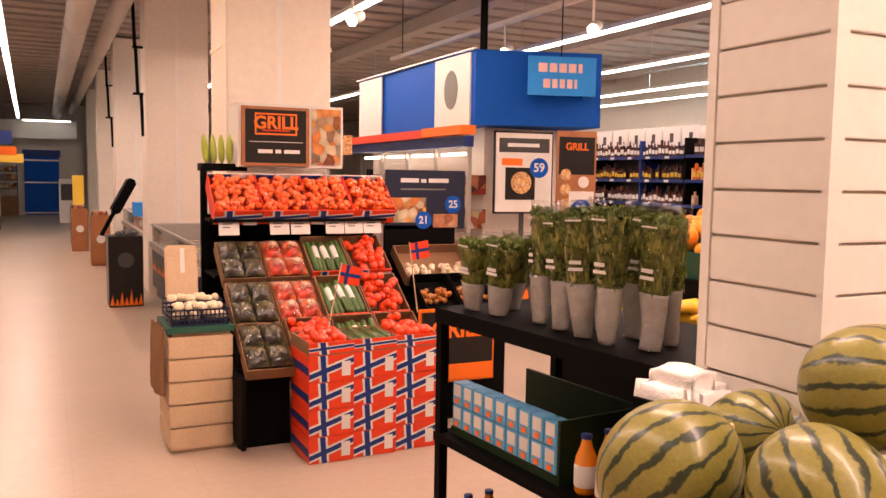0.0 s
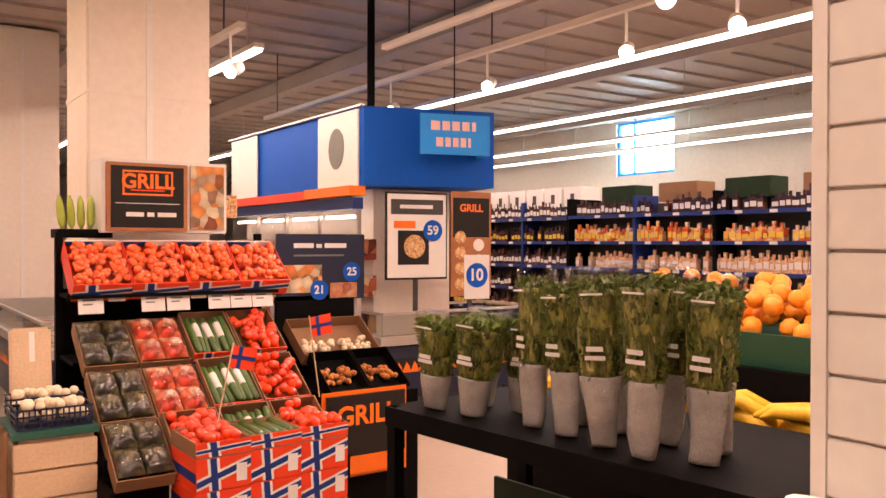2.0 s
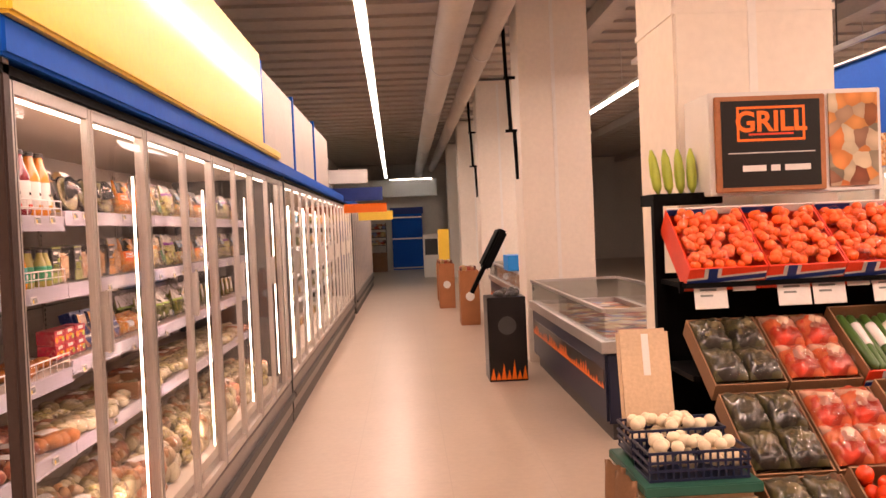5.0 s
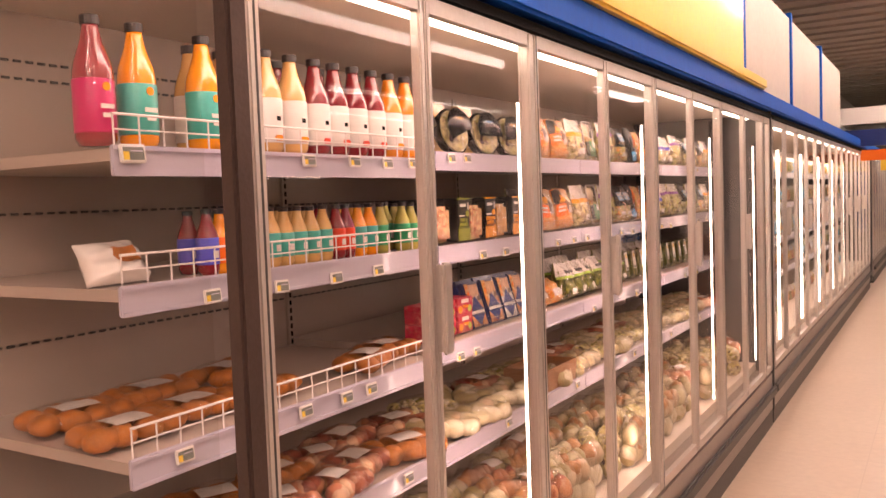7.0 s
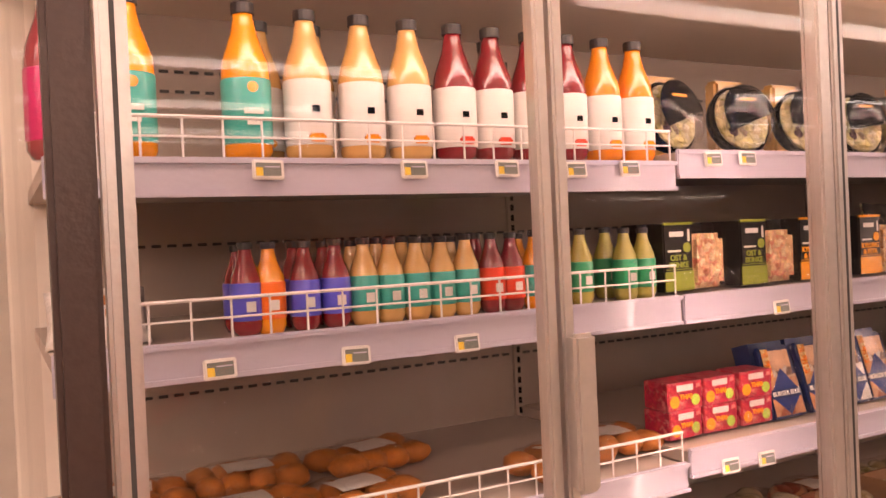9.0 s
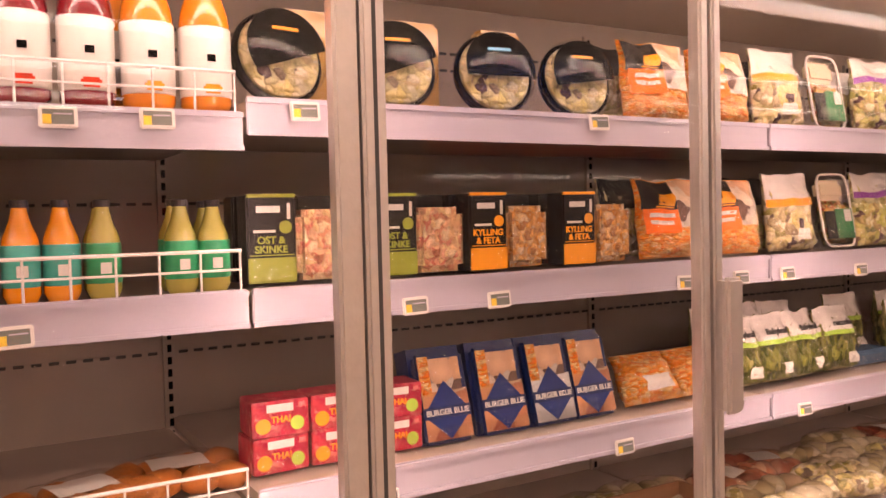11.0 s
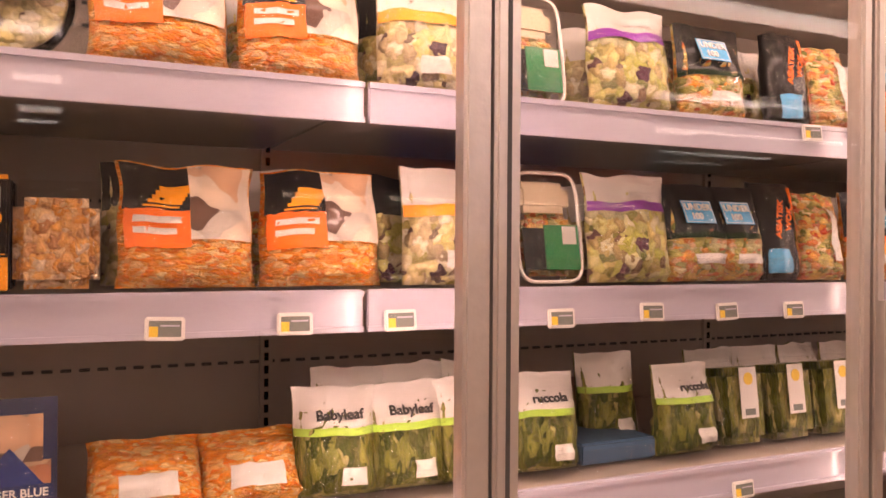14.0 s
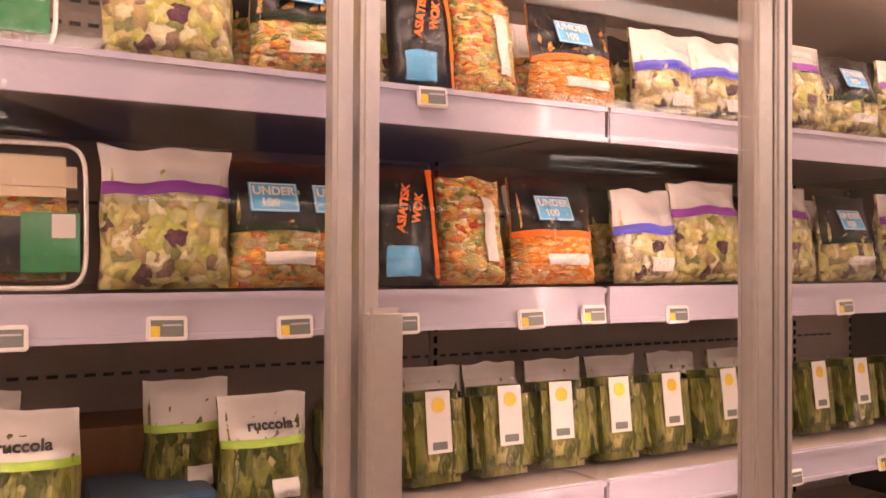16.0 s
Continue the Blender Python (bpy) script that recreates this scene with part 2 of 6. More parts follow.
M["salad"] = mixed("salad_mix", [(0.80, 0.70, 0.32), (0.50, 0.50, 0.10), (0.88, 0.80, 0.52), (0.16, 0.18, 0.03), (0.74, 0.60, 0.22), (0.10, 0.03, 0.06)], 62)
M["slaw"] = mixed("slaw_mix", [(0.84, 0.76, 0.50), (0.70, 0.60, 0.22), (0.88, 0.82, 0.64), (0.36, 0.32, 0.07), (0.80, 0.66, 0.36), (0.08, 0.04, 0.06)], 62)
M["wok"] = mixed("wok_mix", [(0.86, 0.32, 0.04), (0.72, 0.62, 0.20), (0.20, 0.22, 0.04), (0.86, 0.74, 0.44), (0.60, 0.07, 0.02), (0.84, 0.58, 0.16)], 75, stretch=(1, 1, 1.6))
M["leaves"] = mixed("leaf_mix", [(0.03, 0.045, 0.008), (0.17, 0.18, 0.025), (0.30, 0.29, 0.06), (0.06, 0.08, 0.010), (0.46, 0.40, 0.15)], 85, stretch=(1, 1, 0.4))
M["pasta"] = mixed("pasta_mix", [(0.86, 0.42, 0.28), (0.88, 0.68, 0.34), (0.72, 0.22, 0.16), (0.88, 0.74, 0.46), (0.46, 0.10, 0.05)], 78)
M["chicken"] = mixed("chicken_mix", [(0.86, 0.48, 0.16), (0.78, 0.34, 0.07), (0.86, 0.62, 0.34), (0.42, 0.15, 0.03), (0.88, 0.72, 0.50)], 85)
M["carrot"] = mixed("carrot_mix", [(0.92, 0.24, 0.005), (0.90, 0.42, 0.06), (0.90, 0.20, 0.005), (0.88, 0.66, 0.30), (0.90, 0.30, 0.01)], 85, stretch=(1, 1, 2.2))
M["bowl_print"] = mixed("bowl_print", [(0.80, 0.62, 0.46), (0.78, 0.70, 0.60), (0.72, 0.42, 0.24), (0.80, 0.72, 0.62), (0.12, 0.05, 0.03)], 26, coat=0.4, bump=0.05)
M["meat"] = mixed("meat_mix", [(0.50, 0.16, 0.09), (0.62, 0.30, 0.14), (0.30, 0.07, 0.04), (0.72, 0.48, 0.30)], 22, coat=0.9)
M["snack_print"] = mixed("snack_print", [(0.50, 0.02, 0.08), (0.60, 0.06, 0.08), (0.40, 0.015, 0.06), (0.68, 0.22, 0.20)], 90, bump=0.0)
M["food_print"] = mixed("food_print", [(0.55, 0.12, 0.03), (0.75, 0.35, 0.10), (0.20, 0.05, 0.02), (0.72, 0.60, 0.40), (0.05, 0.04, 0.03)], 16, coat=0.1, bump=0.0)
M["veg"] = mixed("bagged_veg", [(0.62, 0.54, 0.34), (0.40, 0.32, 0.14), (0.72, 0.64, 0.46), (0.46, 0.22, 0.08)], 14, coat=0.9)
M["aubergine"] = mixed("aubergine", [(0.02, 0.015, 0.018), (0.09, 0.08, 0.03), (0.03, 0.025, 0.02), (0.16, 0.13, 0.06)], 22, coat=1.0)
M["pepper"] = mixed("pepper", [(0.6, 0.03, 0.015), (0.7, 0.15, 0.05), (0.35, 0.02, 0.01), (0.75, 0.5, 0.35)], 20, coat=1.0)
M["shelf_goods"] = mixed("shelf_goods", [(0.05, 0.03, 0.03), (0.4, 0.06, 0.03), (0.6, 0.45, 0.2), (0.7, 0.62, 0.5), (0.05, 0.1, 0.3)], 9, coat=0.2, bump=0.1)
M["melon"] = None


def melon_material():
    m = material("melon_skin", (0.23, 0.20, 0.042), 0.35, vary=0.15, scale=10, coat=0.2)
    n, l = m.node_tree.nodes, m.node_tree.links
    b = n["Principled BSDF"]
    geo, noi = n.new("ShaderNodeTexCoord"), n.new("ShaderNodeTexNoise")
    noi.inputs["Scale"].default_value, noi.inputs["Detail"].default_value = 26, 6
    sep = n.new("ShaderNodeSeparateXYZ")
    l.new(geo.outputs["Object"], sep.inputs[0]), l.new(geo.outputs["Object"], noi.inputs["Vector"])
    at = n.new("ShaderNodeMath")
    at.operation = "ARCTAN2"
    l.new(sep.outputs[0], at.inputs[0]), l.new(sep.outputs[1], at.inputs[1])
    ma = n.new("ShaderNodeMath")
    ma.operation, ma.inputs[1].default_value = "MULTIPLY_ADD", 15.0
    l.new(at.outputs[0], ma.inputs[0])
    sc = n.new("ShaderNodeMath")
    sc.operation, sc.inputs[1].default_value = "MULTIPLY", 6.0
    l.new(noi.outputs["Fac"], sc.inputs[0]), l.new(sc.outputs[0], ma.inputs[2])
    si = n.new("ShaderNodeMath")
    si.operation = "SINE"
    l.new(ma.outputs[0], si.inputs[0])
    ramp = n.new("ShaderNodeMapRange")
    ramp.inputs["From Min"].default_value, ramp.inputs["From Max"].default_value = 0.55, 0.85
    l.new(si.outputs[0], ramp.inputs["Value"])
    mx = n.new("ShaderNodeMixRGB")
    l.new(ramp.outputs[0], mx.inputs[0])
    l.new(b.inputs["Base Color"].links[0].from_socket, mx.inputs[1])
    mx.inputs[2].default_value = (0.025, 0.035, 0.015, 1)
    l.new(mx.outputs[0], b.inputs["Base Color"])
    return m


M["melon"] = melon_material()


# ---- building helpers ----
def thing(name, m, label, category, group="", kind=""):
    ob = new(name)
    ob.empty_display_size = 0.1
    ob.matrix_world = m
    return tagged(ob, label, category, group, kind)


def part(name, bm, material_name, parent=None, label="", smooth=False):
    me = bpy.data.meshes.new(name)
    bm.to_mesh(me)
    bm.free()
    me.materials.append(M[material_name])
    if smooth:
        me.polygons.foreach_set("use_smooth", [True] * len(me.polygons))
    ob = new(name, me)
    ob.parent = parent
    if label:
        ob["label"] = label
    return ob


def structure(name, bm, material_name, label, category):
    return tagged(part(name, bm, material_name), label, category, kind="structure")


def box(x0, x1, y0, y1, z0, z1, bm=None, bevel=0.0):
    bm = bm or bmesh.new()
    v = [bm.verts.new((x, y, z)) for x in (x0, x1) for y in (y0, y1) for z in (z0, z1)]
    fs = [bm.faces.new([v[i] for i in f]) for f in ((0, 1, 3, 2), (4, 6, 7, 5), (0, 4, 5, 1), (2, 3, 7, 6), (0, 2, 6, 4), (1, 5, 7, 3))]
    if bevel:
        bmesh.ops.bevel(bm, geom=list({e for f in fs for e in f.edges}), offset=bevel, segments=2, affect="EDGES")
    return bm


def rod(a, b, r, bm=None, sides=8):
    bm = bm or bmesh.new()
    a, b = Vector(a), Vector(b)
    q = (b - a).to_track_quat("Z", "Y")
    rings = []
    for p in (a, b):
        rings.append([bm.verts.new(p + q @ Vector((r * math.cos(2 * math.pi * k / sides), r * math.sin(2 * math.pi * k / sides), 0))) for k in range(sides)])
    for k in range(sides):
        j = (k + 1) % sides
        bm.faces.new((rings[0][k], rings[0][j], rings[1][j], rings[1][k]))
    bm.faces.new(rings[0][::-1]), bm.faces.new(rings[1])
    return bm


def lathe(profile, sides=20, bm=None):
    """Closed body of revolution round z, from (radius, z) pairs, bottom to top."""
    bm = bm or bmesh.new()
    rings = [[bm.verts.new((r * math.cos(2 * math.pi * k / sides), r * math.sin(2 * math.pi * k / sides), z)) for k in range(sides)] for r, z in profile]
    for a, b in zip(rings, rings[1:]):
        for k in range(sides):
            j = (k + 1) % sides
            bm.faces.new((a[k], a[j], b[j], b[k]))
    bm.faces.new(rings[0][::-1]), bm.faces.new(rings[-1])
    return bm


def pillow(w, h, d, seed, v0=0.0, v1=1.0, out=0.0, n=14, u0=0.0, u1=1.0, crumple=1.0):
    """A filled bag standing on z=0, facing +x, crimped at the top; v0..v1 a band of it, lifted by out."""
    bm = bmesh.new()

    def at(u, v, side):
        a = 1 - abs(2 * u - 1) ** 2.6
        prof = min(1.0, v / 0.08) ** 0.5 * (1 - max(0.0, (v - 0.55) / 0.45) ** 1.3)
        wr = crumple * (0.22 * noise.noise((u * 4 + seed, v * 5, side)) + 0.14 * noise.noise((u * 11 + seed, v * 13, side * 3)))
        x = side * (d / 2 * max(0.0, a) ** 0.6 * max(0.02, prof) * (1 + 1.6 * wr) + 0.002 + out)
        edge = 1 - 0.05 * math.sin(math.pi * v) - 0.05 * v + 0.06 * noise.noise((v * 3, seed, 1)) * crumple
        top = h * (1 + 0.05 * crumple * noise.noise((u * 3 + seed, 0, 5)))
        return (x, (u - 0.5) * w * edge, v * top)

    for side in (1, -1) if out == 0 else (1,):
        g = [[bm.verts.new(at(u0 + (u1 - u0) * i / n, v0 + (v1 - v0) * j / n, side)) for j in range(n + 1)] for i in range(n + 1)]
        for i in range(n):
            for j in range(n):
                f = (g[i][j], g[i + 1][j], g[i + 1][j + 1], g[i][j + 1])
                bm.faces.new(f if side > 0 else f[::-1])
    if out == 0:
        bmesh.ops.remove_doubles(bm, verts=bm.verts, dist=0.0045)
    return bm


def words(name, text, size, material_name, parent, m, label=""):
    cu = bpy.data.curves.new(name, "FONT")
    cu.body, cu.size, cu.extrude, cu.align_x, cu.align_y, cu.offset = text, size, 0.0008, "CENTER", "CENTER", size * 0.025
    tmp = new(name, cu)
    me = bpy.data.meshes.new_from_object(tmp.evaluated_get(bpy.context.evaluated_depsgraph_get()))
    bpy.data.objects.remove(tmp)
    me.materials.clear()
    me.materials.append(M[material_name])
    ob = new(name, me)
    ob.parent, ob.matrix_local = parent, m
    if label:
        ob["label"] = label
    return ob


FACE_X = pose(0, 0, 0, 90, 0, 90)     # writing that faces +x
FACE_MY = pose(0, 0, 0, 90, 0, 0)     # writing that faces -y


# ---- shell ----
structure("floor", box(-1.6, 14, -9, 30, -0.1, 0), "floor", "pale beige polished shop floor tiles", "floor")
structure("wall_west", box(-1.8, -1.6, -9, 30, 0, 4.1), "wall_paint", "plain warm grey painted wall behind the cabinets", "wall")
structure("wall_north", box(-1.8, 14.2, 30, 30.2, 0, 4.1), "wall_paint", "plain warm grey painted end wall", "wall")
structure("wall_south", box(-1.8, 14.2, -9.2, -9, 0, 4.1), "wall_paint", "plain warm grey painted wall", "wall")
bm = box(14, 14.2, -9, 5.8, 0, 4.1)
box(14, 14.2, 7.3, 30, 0, 4.1, bm), box(14, 14.2, 5.8, 7.3, 0, 2.95, bm), box(14, 14.2, 5.8, 7.3, 4.05, 4.1, bm)
structure("wall_east", bm, "wall_paint", "warm grey painted wall with a high window", "wall")
win = tagged(thing("window_1", pose(14.05, 6.55, 3.5), "bright blue-white high window", "window"), kind="structure")
bm = box(0, 0.06, -0.75, 0.75, -0.55, -0.49)
box(0, 0.06, -0.75, 0.75, 0.49, 0.55, bm), box(0, 0.06, -0.75, -0.69, -0.49, 0.49, bm), box(0, 0.06, 0.69, 0.75, -0.49, 0.49, bm), box(0, 0.06, 0.3, 0.34, -0.49, 0.49, bm)
part("window_frame", bm, "bright_blue", win)
for y0, y1 in ((-0.69, 0.3), (0.34, 0.69)):
    part("pane", box(0.02, 0.03, y0, y1, -0.49, 0.49), "glass", win).visible_shadow = False
tagged(part("backdrop", box(14.6, 14.62, 3.0, 9.0, 2.3, 5.0), "sky_glow"), "bright daylight sky outside the window", "sky", kind="structure")

bm = box(-1.8, 14.2, -9.2, 30.2, 4.1, 4.2)
for k in range(64):
    y = -8.8 + 0.6 * k
    box(-1.6, 14, y, y + 0.045, 4.06, 4.1, bm)
for x in (3.3, 6.4, 9.5, 12.6):
    box(x, x + 0.22, -9, 30, 3.86, 4.06, bm)
structure("ceiling", bm, "ceiling_metal", "ribbed grey-brown metal deck ceiling with beams", "ceiling")

# ducts and pipes along the aisle
for x, r, z in ((1.55, 0.16, 3.62), (2.05, 0.12, 3.75)):
    dk = thing("ceiling_duct", pose(x, 0, z), "grey round duct hung under the ceiling", "duct")
    part("pipe", rod((0, -8.9, 0), (0, 27.9, 0), r, sides=20), "duct", dk, smooth=True)
    for k in range(10):
        part("clamp", rod((0, -7 + 3.6 * k, 0), (0, -6.95 + 3.6 * k, 0), r + 0.008, sides=20), "steel", dk)
        part("hanger", rod((0, -6.97 + 3.6 * k, r), (0, -6.97 + 3.6 * k, 4.08 - z), 0.008, sides=6), "steel", dk)
structure("lintel", box(-1.6, 2.2, 27.9, 28.2, 2.75, 3.4), "white_paint", "boxed-in pale beam over the end of the aisle", "beam")
structure("wall_end", box(-1.6, 2.4, 28.2, 28.4, 0, 2.9), "wall_paint", "warm grey back wall of the aisle", "wall")

# columns
for k, y in enumerate((0.75, 5.95, 11.3, 16.7, 22.0)):
    col = structure("column", box(2.3, 3.08, y, y + 0.62, 0, 4.06, bevel=0.012), "column_paint", "square pale painted concrete column", "column")
    part("joint_cover", box(2.66, 2.70, y - 0.006, y + 0.001, 0.0, 4.0), "white_paint", col)
    part("collar", box(2.294, 3.086, y - 0.005, y + 0.625, 2.5, 2.53), "column_paint", col)
for k, y in enumerate((5.95, 11.3)):
    c = thing("hanging_cable", pose(2.2, y + 0.3, 0), "black cable bundle clipped down a column", "cable")
    for z0, z1, dx in ((3.9, 3.2, 0.0), (3.2, 2.6, 0.03), (2.6, 2.05, 0.09)):
        part("cable", rod((dx - 0.02, 0, z0), (dx, 0, z1), 0.022), "black", c)
    for z in (3.2, 2.6):
        part("clip", box(-0.03, 0.1, -0.02, 0.02, z - 0.015, z + 0.015), "black", c)


# ---- ceiling lights ----
def tube(x0, y0, x1, y1, z=3.35):
    long = math.hypot(x1 - x0, y1 - y0)
    t = thing("tube_light", Matrix.Translation((x0, y0, z)) @ pose(0, 0, 0, 0, 0, -math.degrees(math.atan2(x1 - x0, y1 - y0))), "long white fluorescent tube light under the ceiling", "ceiling light", "tube lights")
    part("housing", box(-0.05, 0.05, 0, long, 0.012, 0.06), "white_paint", t)
    part("diffuser", box(-0.035, 0.035, 0.01, long - 0.01, -0.02, 0.01, bevel=0.008), "tube_glow", t)
    for k in range(int(long / 3) + 1):
        part("hanger", rod((0, 0.3 + 2.9 * k, 0.06), (0, 0.3 + 2.9 * k, 0.71), 0.006, sides=5), "steel", t)


tube(0.86, -7, 0.36, 26)
tube(4.16, 2.5, 4.16, 20)
for x in (7.24, 9.55, 11.9, 13.3):
    tube(x, -7, x, 14)
tube(0.45, 27.2, 2.0, 27.2)


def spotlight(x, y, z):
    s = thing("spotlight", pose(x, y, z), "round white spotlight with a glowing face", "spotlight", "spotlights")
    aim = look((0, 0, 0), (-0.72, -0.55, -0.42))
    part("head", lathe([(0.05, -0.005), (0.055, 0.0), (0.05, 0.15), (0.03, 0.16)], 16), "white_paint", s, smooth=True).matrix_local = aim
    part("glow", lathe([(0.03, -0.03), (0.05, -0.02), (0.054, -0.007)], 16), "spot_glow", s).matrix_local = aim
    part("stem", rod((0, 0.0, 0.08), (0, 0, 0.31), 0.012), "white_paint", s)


# the last two, at x=4.9, are made-up bodies for the added fill spots
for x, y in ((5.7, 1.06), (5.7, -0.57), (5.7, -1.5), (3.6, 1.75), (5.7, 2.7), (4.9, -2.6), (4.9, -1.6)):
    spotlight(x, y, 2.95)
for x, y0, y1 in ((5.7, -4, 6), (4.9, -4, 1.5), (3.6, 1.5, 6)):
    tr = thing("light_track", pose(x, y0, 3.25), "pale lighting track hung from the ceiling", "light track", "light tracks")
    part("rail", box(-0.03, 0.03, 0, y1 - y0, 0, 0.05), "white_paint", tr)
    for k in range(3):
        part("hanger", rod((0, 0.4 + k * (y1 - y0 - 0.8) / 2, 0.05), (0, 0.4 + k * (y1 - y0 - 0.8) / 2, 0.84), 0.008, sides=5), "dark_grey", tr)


# ---- refrigerated cabinets ----
def door(case, y0, y1, grip=False, latch=False, z0=0.36, z1=1.955):
    """A glass door from y0 to y1; grip: a pull handle on the near stile; latch: the far stile meets a grip, with a narrow gap."""
    near, far = (0.0035 if grip else 0.002), (0.0035 if latch else 0.002)
    wn, wf = (0.019 if grip else 0.030), (0.019 if latch else 0.030)
    d = part("door", box(0.008, 0.018, y0 + near + 0.004, y1 - far - 0.004, z0 + 0.03, z1 - 0.03), "glass", case, "clear glass cabinet door")
    d.visible_shadow = False
    part("stile", box(-0.002, 0.024, y0 + near, y0 + near + wn, z0, z1, bevel=0.004), "aluminium", d)
    part("stile", box(-0.002, 0.024, y1 - far - wf, y1 - far, z0, z1, bevel=0.004), "aluminium", d)
    for a, b in ((z0, z0 + 0.035), (z1 - 0.035, z1)):
        part("rail", box(0.0, 0.022, y0 + near + wn, y1 - far - wf, a, b), "aluminium", d)
    if not grip:
        part("seal", box(0.0225, 0.0245, y0 + near + 0.013, y0 + near + 0.018, z0, z1), "dark_grey", d)
    if grip:
        c = y0 + near + 0.012
        h = box(0.034, 0.050, c - 0.014, c + 0.020, 1.185, 1.385, bevel=0.005)
        box(0.0245, 0.035, c - 0.010, c - 0.004, 1.19, 1.38, h)
        part("handle", h, "aluminium", d, "brushed metal pull handle", smooth=False)


def cabinet(y0, y1, label):
    case = thing("display_fridge", pose(0, 0, 0), label, "fridge", "wall fridges")
    part("plinth", box(-0.85, 0.015, y0, y1, 0.0, 0.10), "dark_grey", case)
    part("base", box(-0.9, 0.02, y0, y1, 0.10, 0.35, bevel=0.01), "plinth", case)
    part("bumper", box(0.02, 0.045, y0, y1, 0.20, 0.26, bevel=0.008), "dark_grey", case)
    part("deck", box(-0.85, -0.08, y0 + 0.03, y1 - 0.03, 0.352, 0.40), "cabinet_white", case)
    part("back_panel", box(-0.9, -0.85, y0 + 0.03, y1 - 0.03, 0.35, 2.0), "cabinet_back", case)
    part("canopy", box(-0.9, -0.03, y0, y1, 1.985, 2.07), "cabinet_white", case)
    part("canopy_front", box(-0.03, 0.03, y0, y1, 1.96, 1.985), "black", case)
    part("led_strip", box(-0.13, -0.10, y0 + 0.05, y1 - 0.05, 1.955, 1.983), "led_glow", case, "glowing white light strip")
    return case


def shelf(case, y0, y1, z, x0=-0.275, lean=0.0, tall=0.055):
    s = part("shelf", box(-0.85, x0 - 0.008, y0 + 0.004, y1 - 0.004, z - 0.028, z - 0.006), "shaded_shelf_white", case)
    bm = box(x0 - 0.008, x0, y0 + 0.003, y1 - 0.003, z - tall, z, bevel=0.002)
    box(x0, x0 + 0.004, y0 + 0.003, y1 - 0.003, z - tall, z - tall + 0.007, bm), box(x0, x0 + 0.004, y0 + 0.003, y1 - 0.003, z - 0.009, z - 0.002, bm)
    part("price_strip", bm, "strip", s, "pale grey ribbed plastic price strip")
    return s


def riser(s, y0, y1, z, x0=-0.285):
    g = part("riser", box(x0 - 0.003, x0, y0 + 0.01, y1 - 0.01, z, z + 0.042), "clear", s)
    g.visible_shadow = False


def fence(s, y0, y1, z, x0=-0.28):
    bm = rod((x0, y0 + 0.01, z + 0.055), (x0, y1 - 0.01, z + 0.055), 0.0028, sides=6)
    rod((x0, y0 + 0.01, z + 0.028), (x0, y1 - 0.01, z + 0.028), 0.0018, bm, 5)
    k = int((y1 - y0) / 0.055)
    for i in range(k + 1):
        y = y0 + 0.012 + (y1 - y0 - 0.024) * i / k
        rod((x0, y, z - 0.01), (x0, y, z + 0.055), 0.0018, bm, 5)
    part("wire_fence", bm, "wire", s, "white wire shelf fence")


Z1, Z2, Z3, Z4 = 1.66, 1.388, 1.098, 0.80
case = cabinet(-1.10, 3.56, "tall wall fridge with glass doors full of chilled food")
HINGE = [0.043 + 1.085 * k for k in range(4)]
GRIP = [-0.50, 0.60, 1.677, 2.77]
posts = sorted(HINGE + GRIP)
edges = [-1.032] + posts + [3.53]
for a, b in zip(edges, edges[1:]):
    door(case, a, b, a in GRIP, b in GRIP)
for y in HINGE:
    part("mullion", box(-0.012, -0.003, y - 0.026, y + 0.026, 0.36, 1.96, bevel=0.002), "aluminium", case)
    part("light_strip", box(-0.044, -0.037, y + 0.024, y + 0.031, 0.46, 1.78), "led_glow", case, "glowing vertical light strip")
part("end_post", box(-0.006, 0.03, -1.078, -1.034, 0.10, 2.06, bevel=0.006), "dark_bronze", case, "dark bronze corner post")
g = part("end_glass", box(-0.82, -0.026, -1.10, -1.088, 0.36, 1.96), "glass", case, "clear glass end wall")
g.visible_shadow = False
part("end_rail", box(-0.9, -0.06, -1.105, -1.08, 0.10, 0.36), "plinth", case)
part("end_back_post", box(-0.9, -0.82, -1.105, -1.03, 0.36, 1.985), "cabinet_white", case)
part("divider", box(-0.9, 0.03, 3.535, 3.56, 0.10, 2.06), "dark_grey", case)
bays = [(-1.07, 0.0), (0.0, 1.1), (1.1, 2.2), (2.2, 3.3), (3.3, 3.53)]
for n, (a, b) in enumerate(bays):
    for lev, z in ((1, Z1), (2, Z2), (3, Z3), (4, Z4)):
        zz = z - (0.022 if n == 0 and lev in (1, 3) else 0.0)
        s = shelf(case, a, b, zz)
        if n == 0 and lev < 4:
            fence(s, a, b, zz)
        else:
            riser(s, a, b, zz)
    part("slotted_rail", box(-0.85, -0.84, b - 0.012, b + 0.012, 0.42, 1.95), "cabinet_back", case)
    slots = bmesh.new()
    for k in range(60):
        box(-0.84, -0.838, b - 0.004, b + 0.004, 0.45 + 0.025 * k, 0.465 + 0.025 * k, slots)
    part("rail_slots", slots, "black", case)
for z in (1.87, 1.83, 1.52, 1.22):
    bm = bmesh.new()
    for k in range(150):
        box(-0.85, -0.846, -1.03 + 0.03 * k, -1.012 + 0.03 * k, z, z + 0.006, bm)
    part("air_slots", bm, "dark_grey", case)

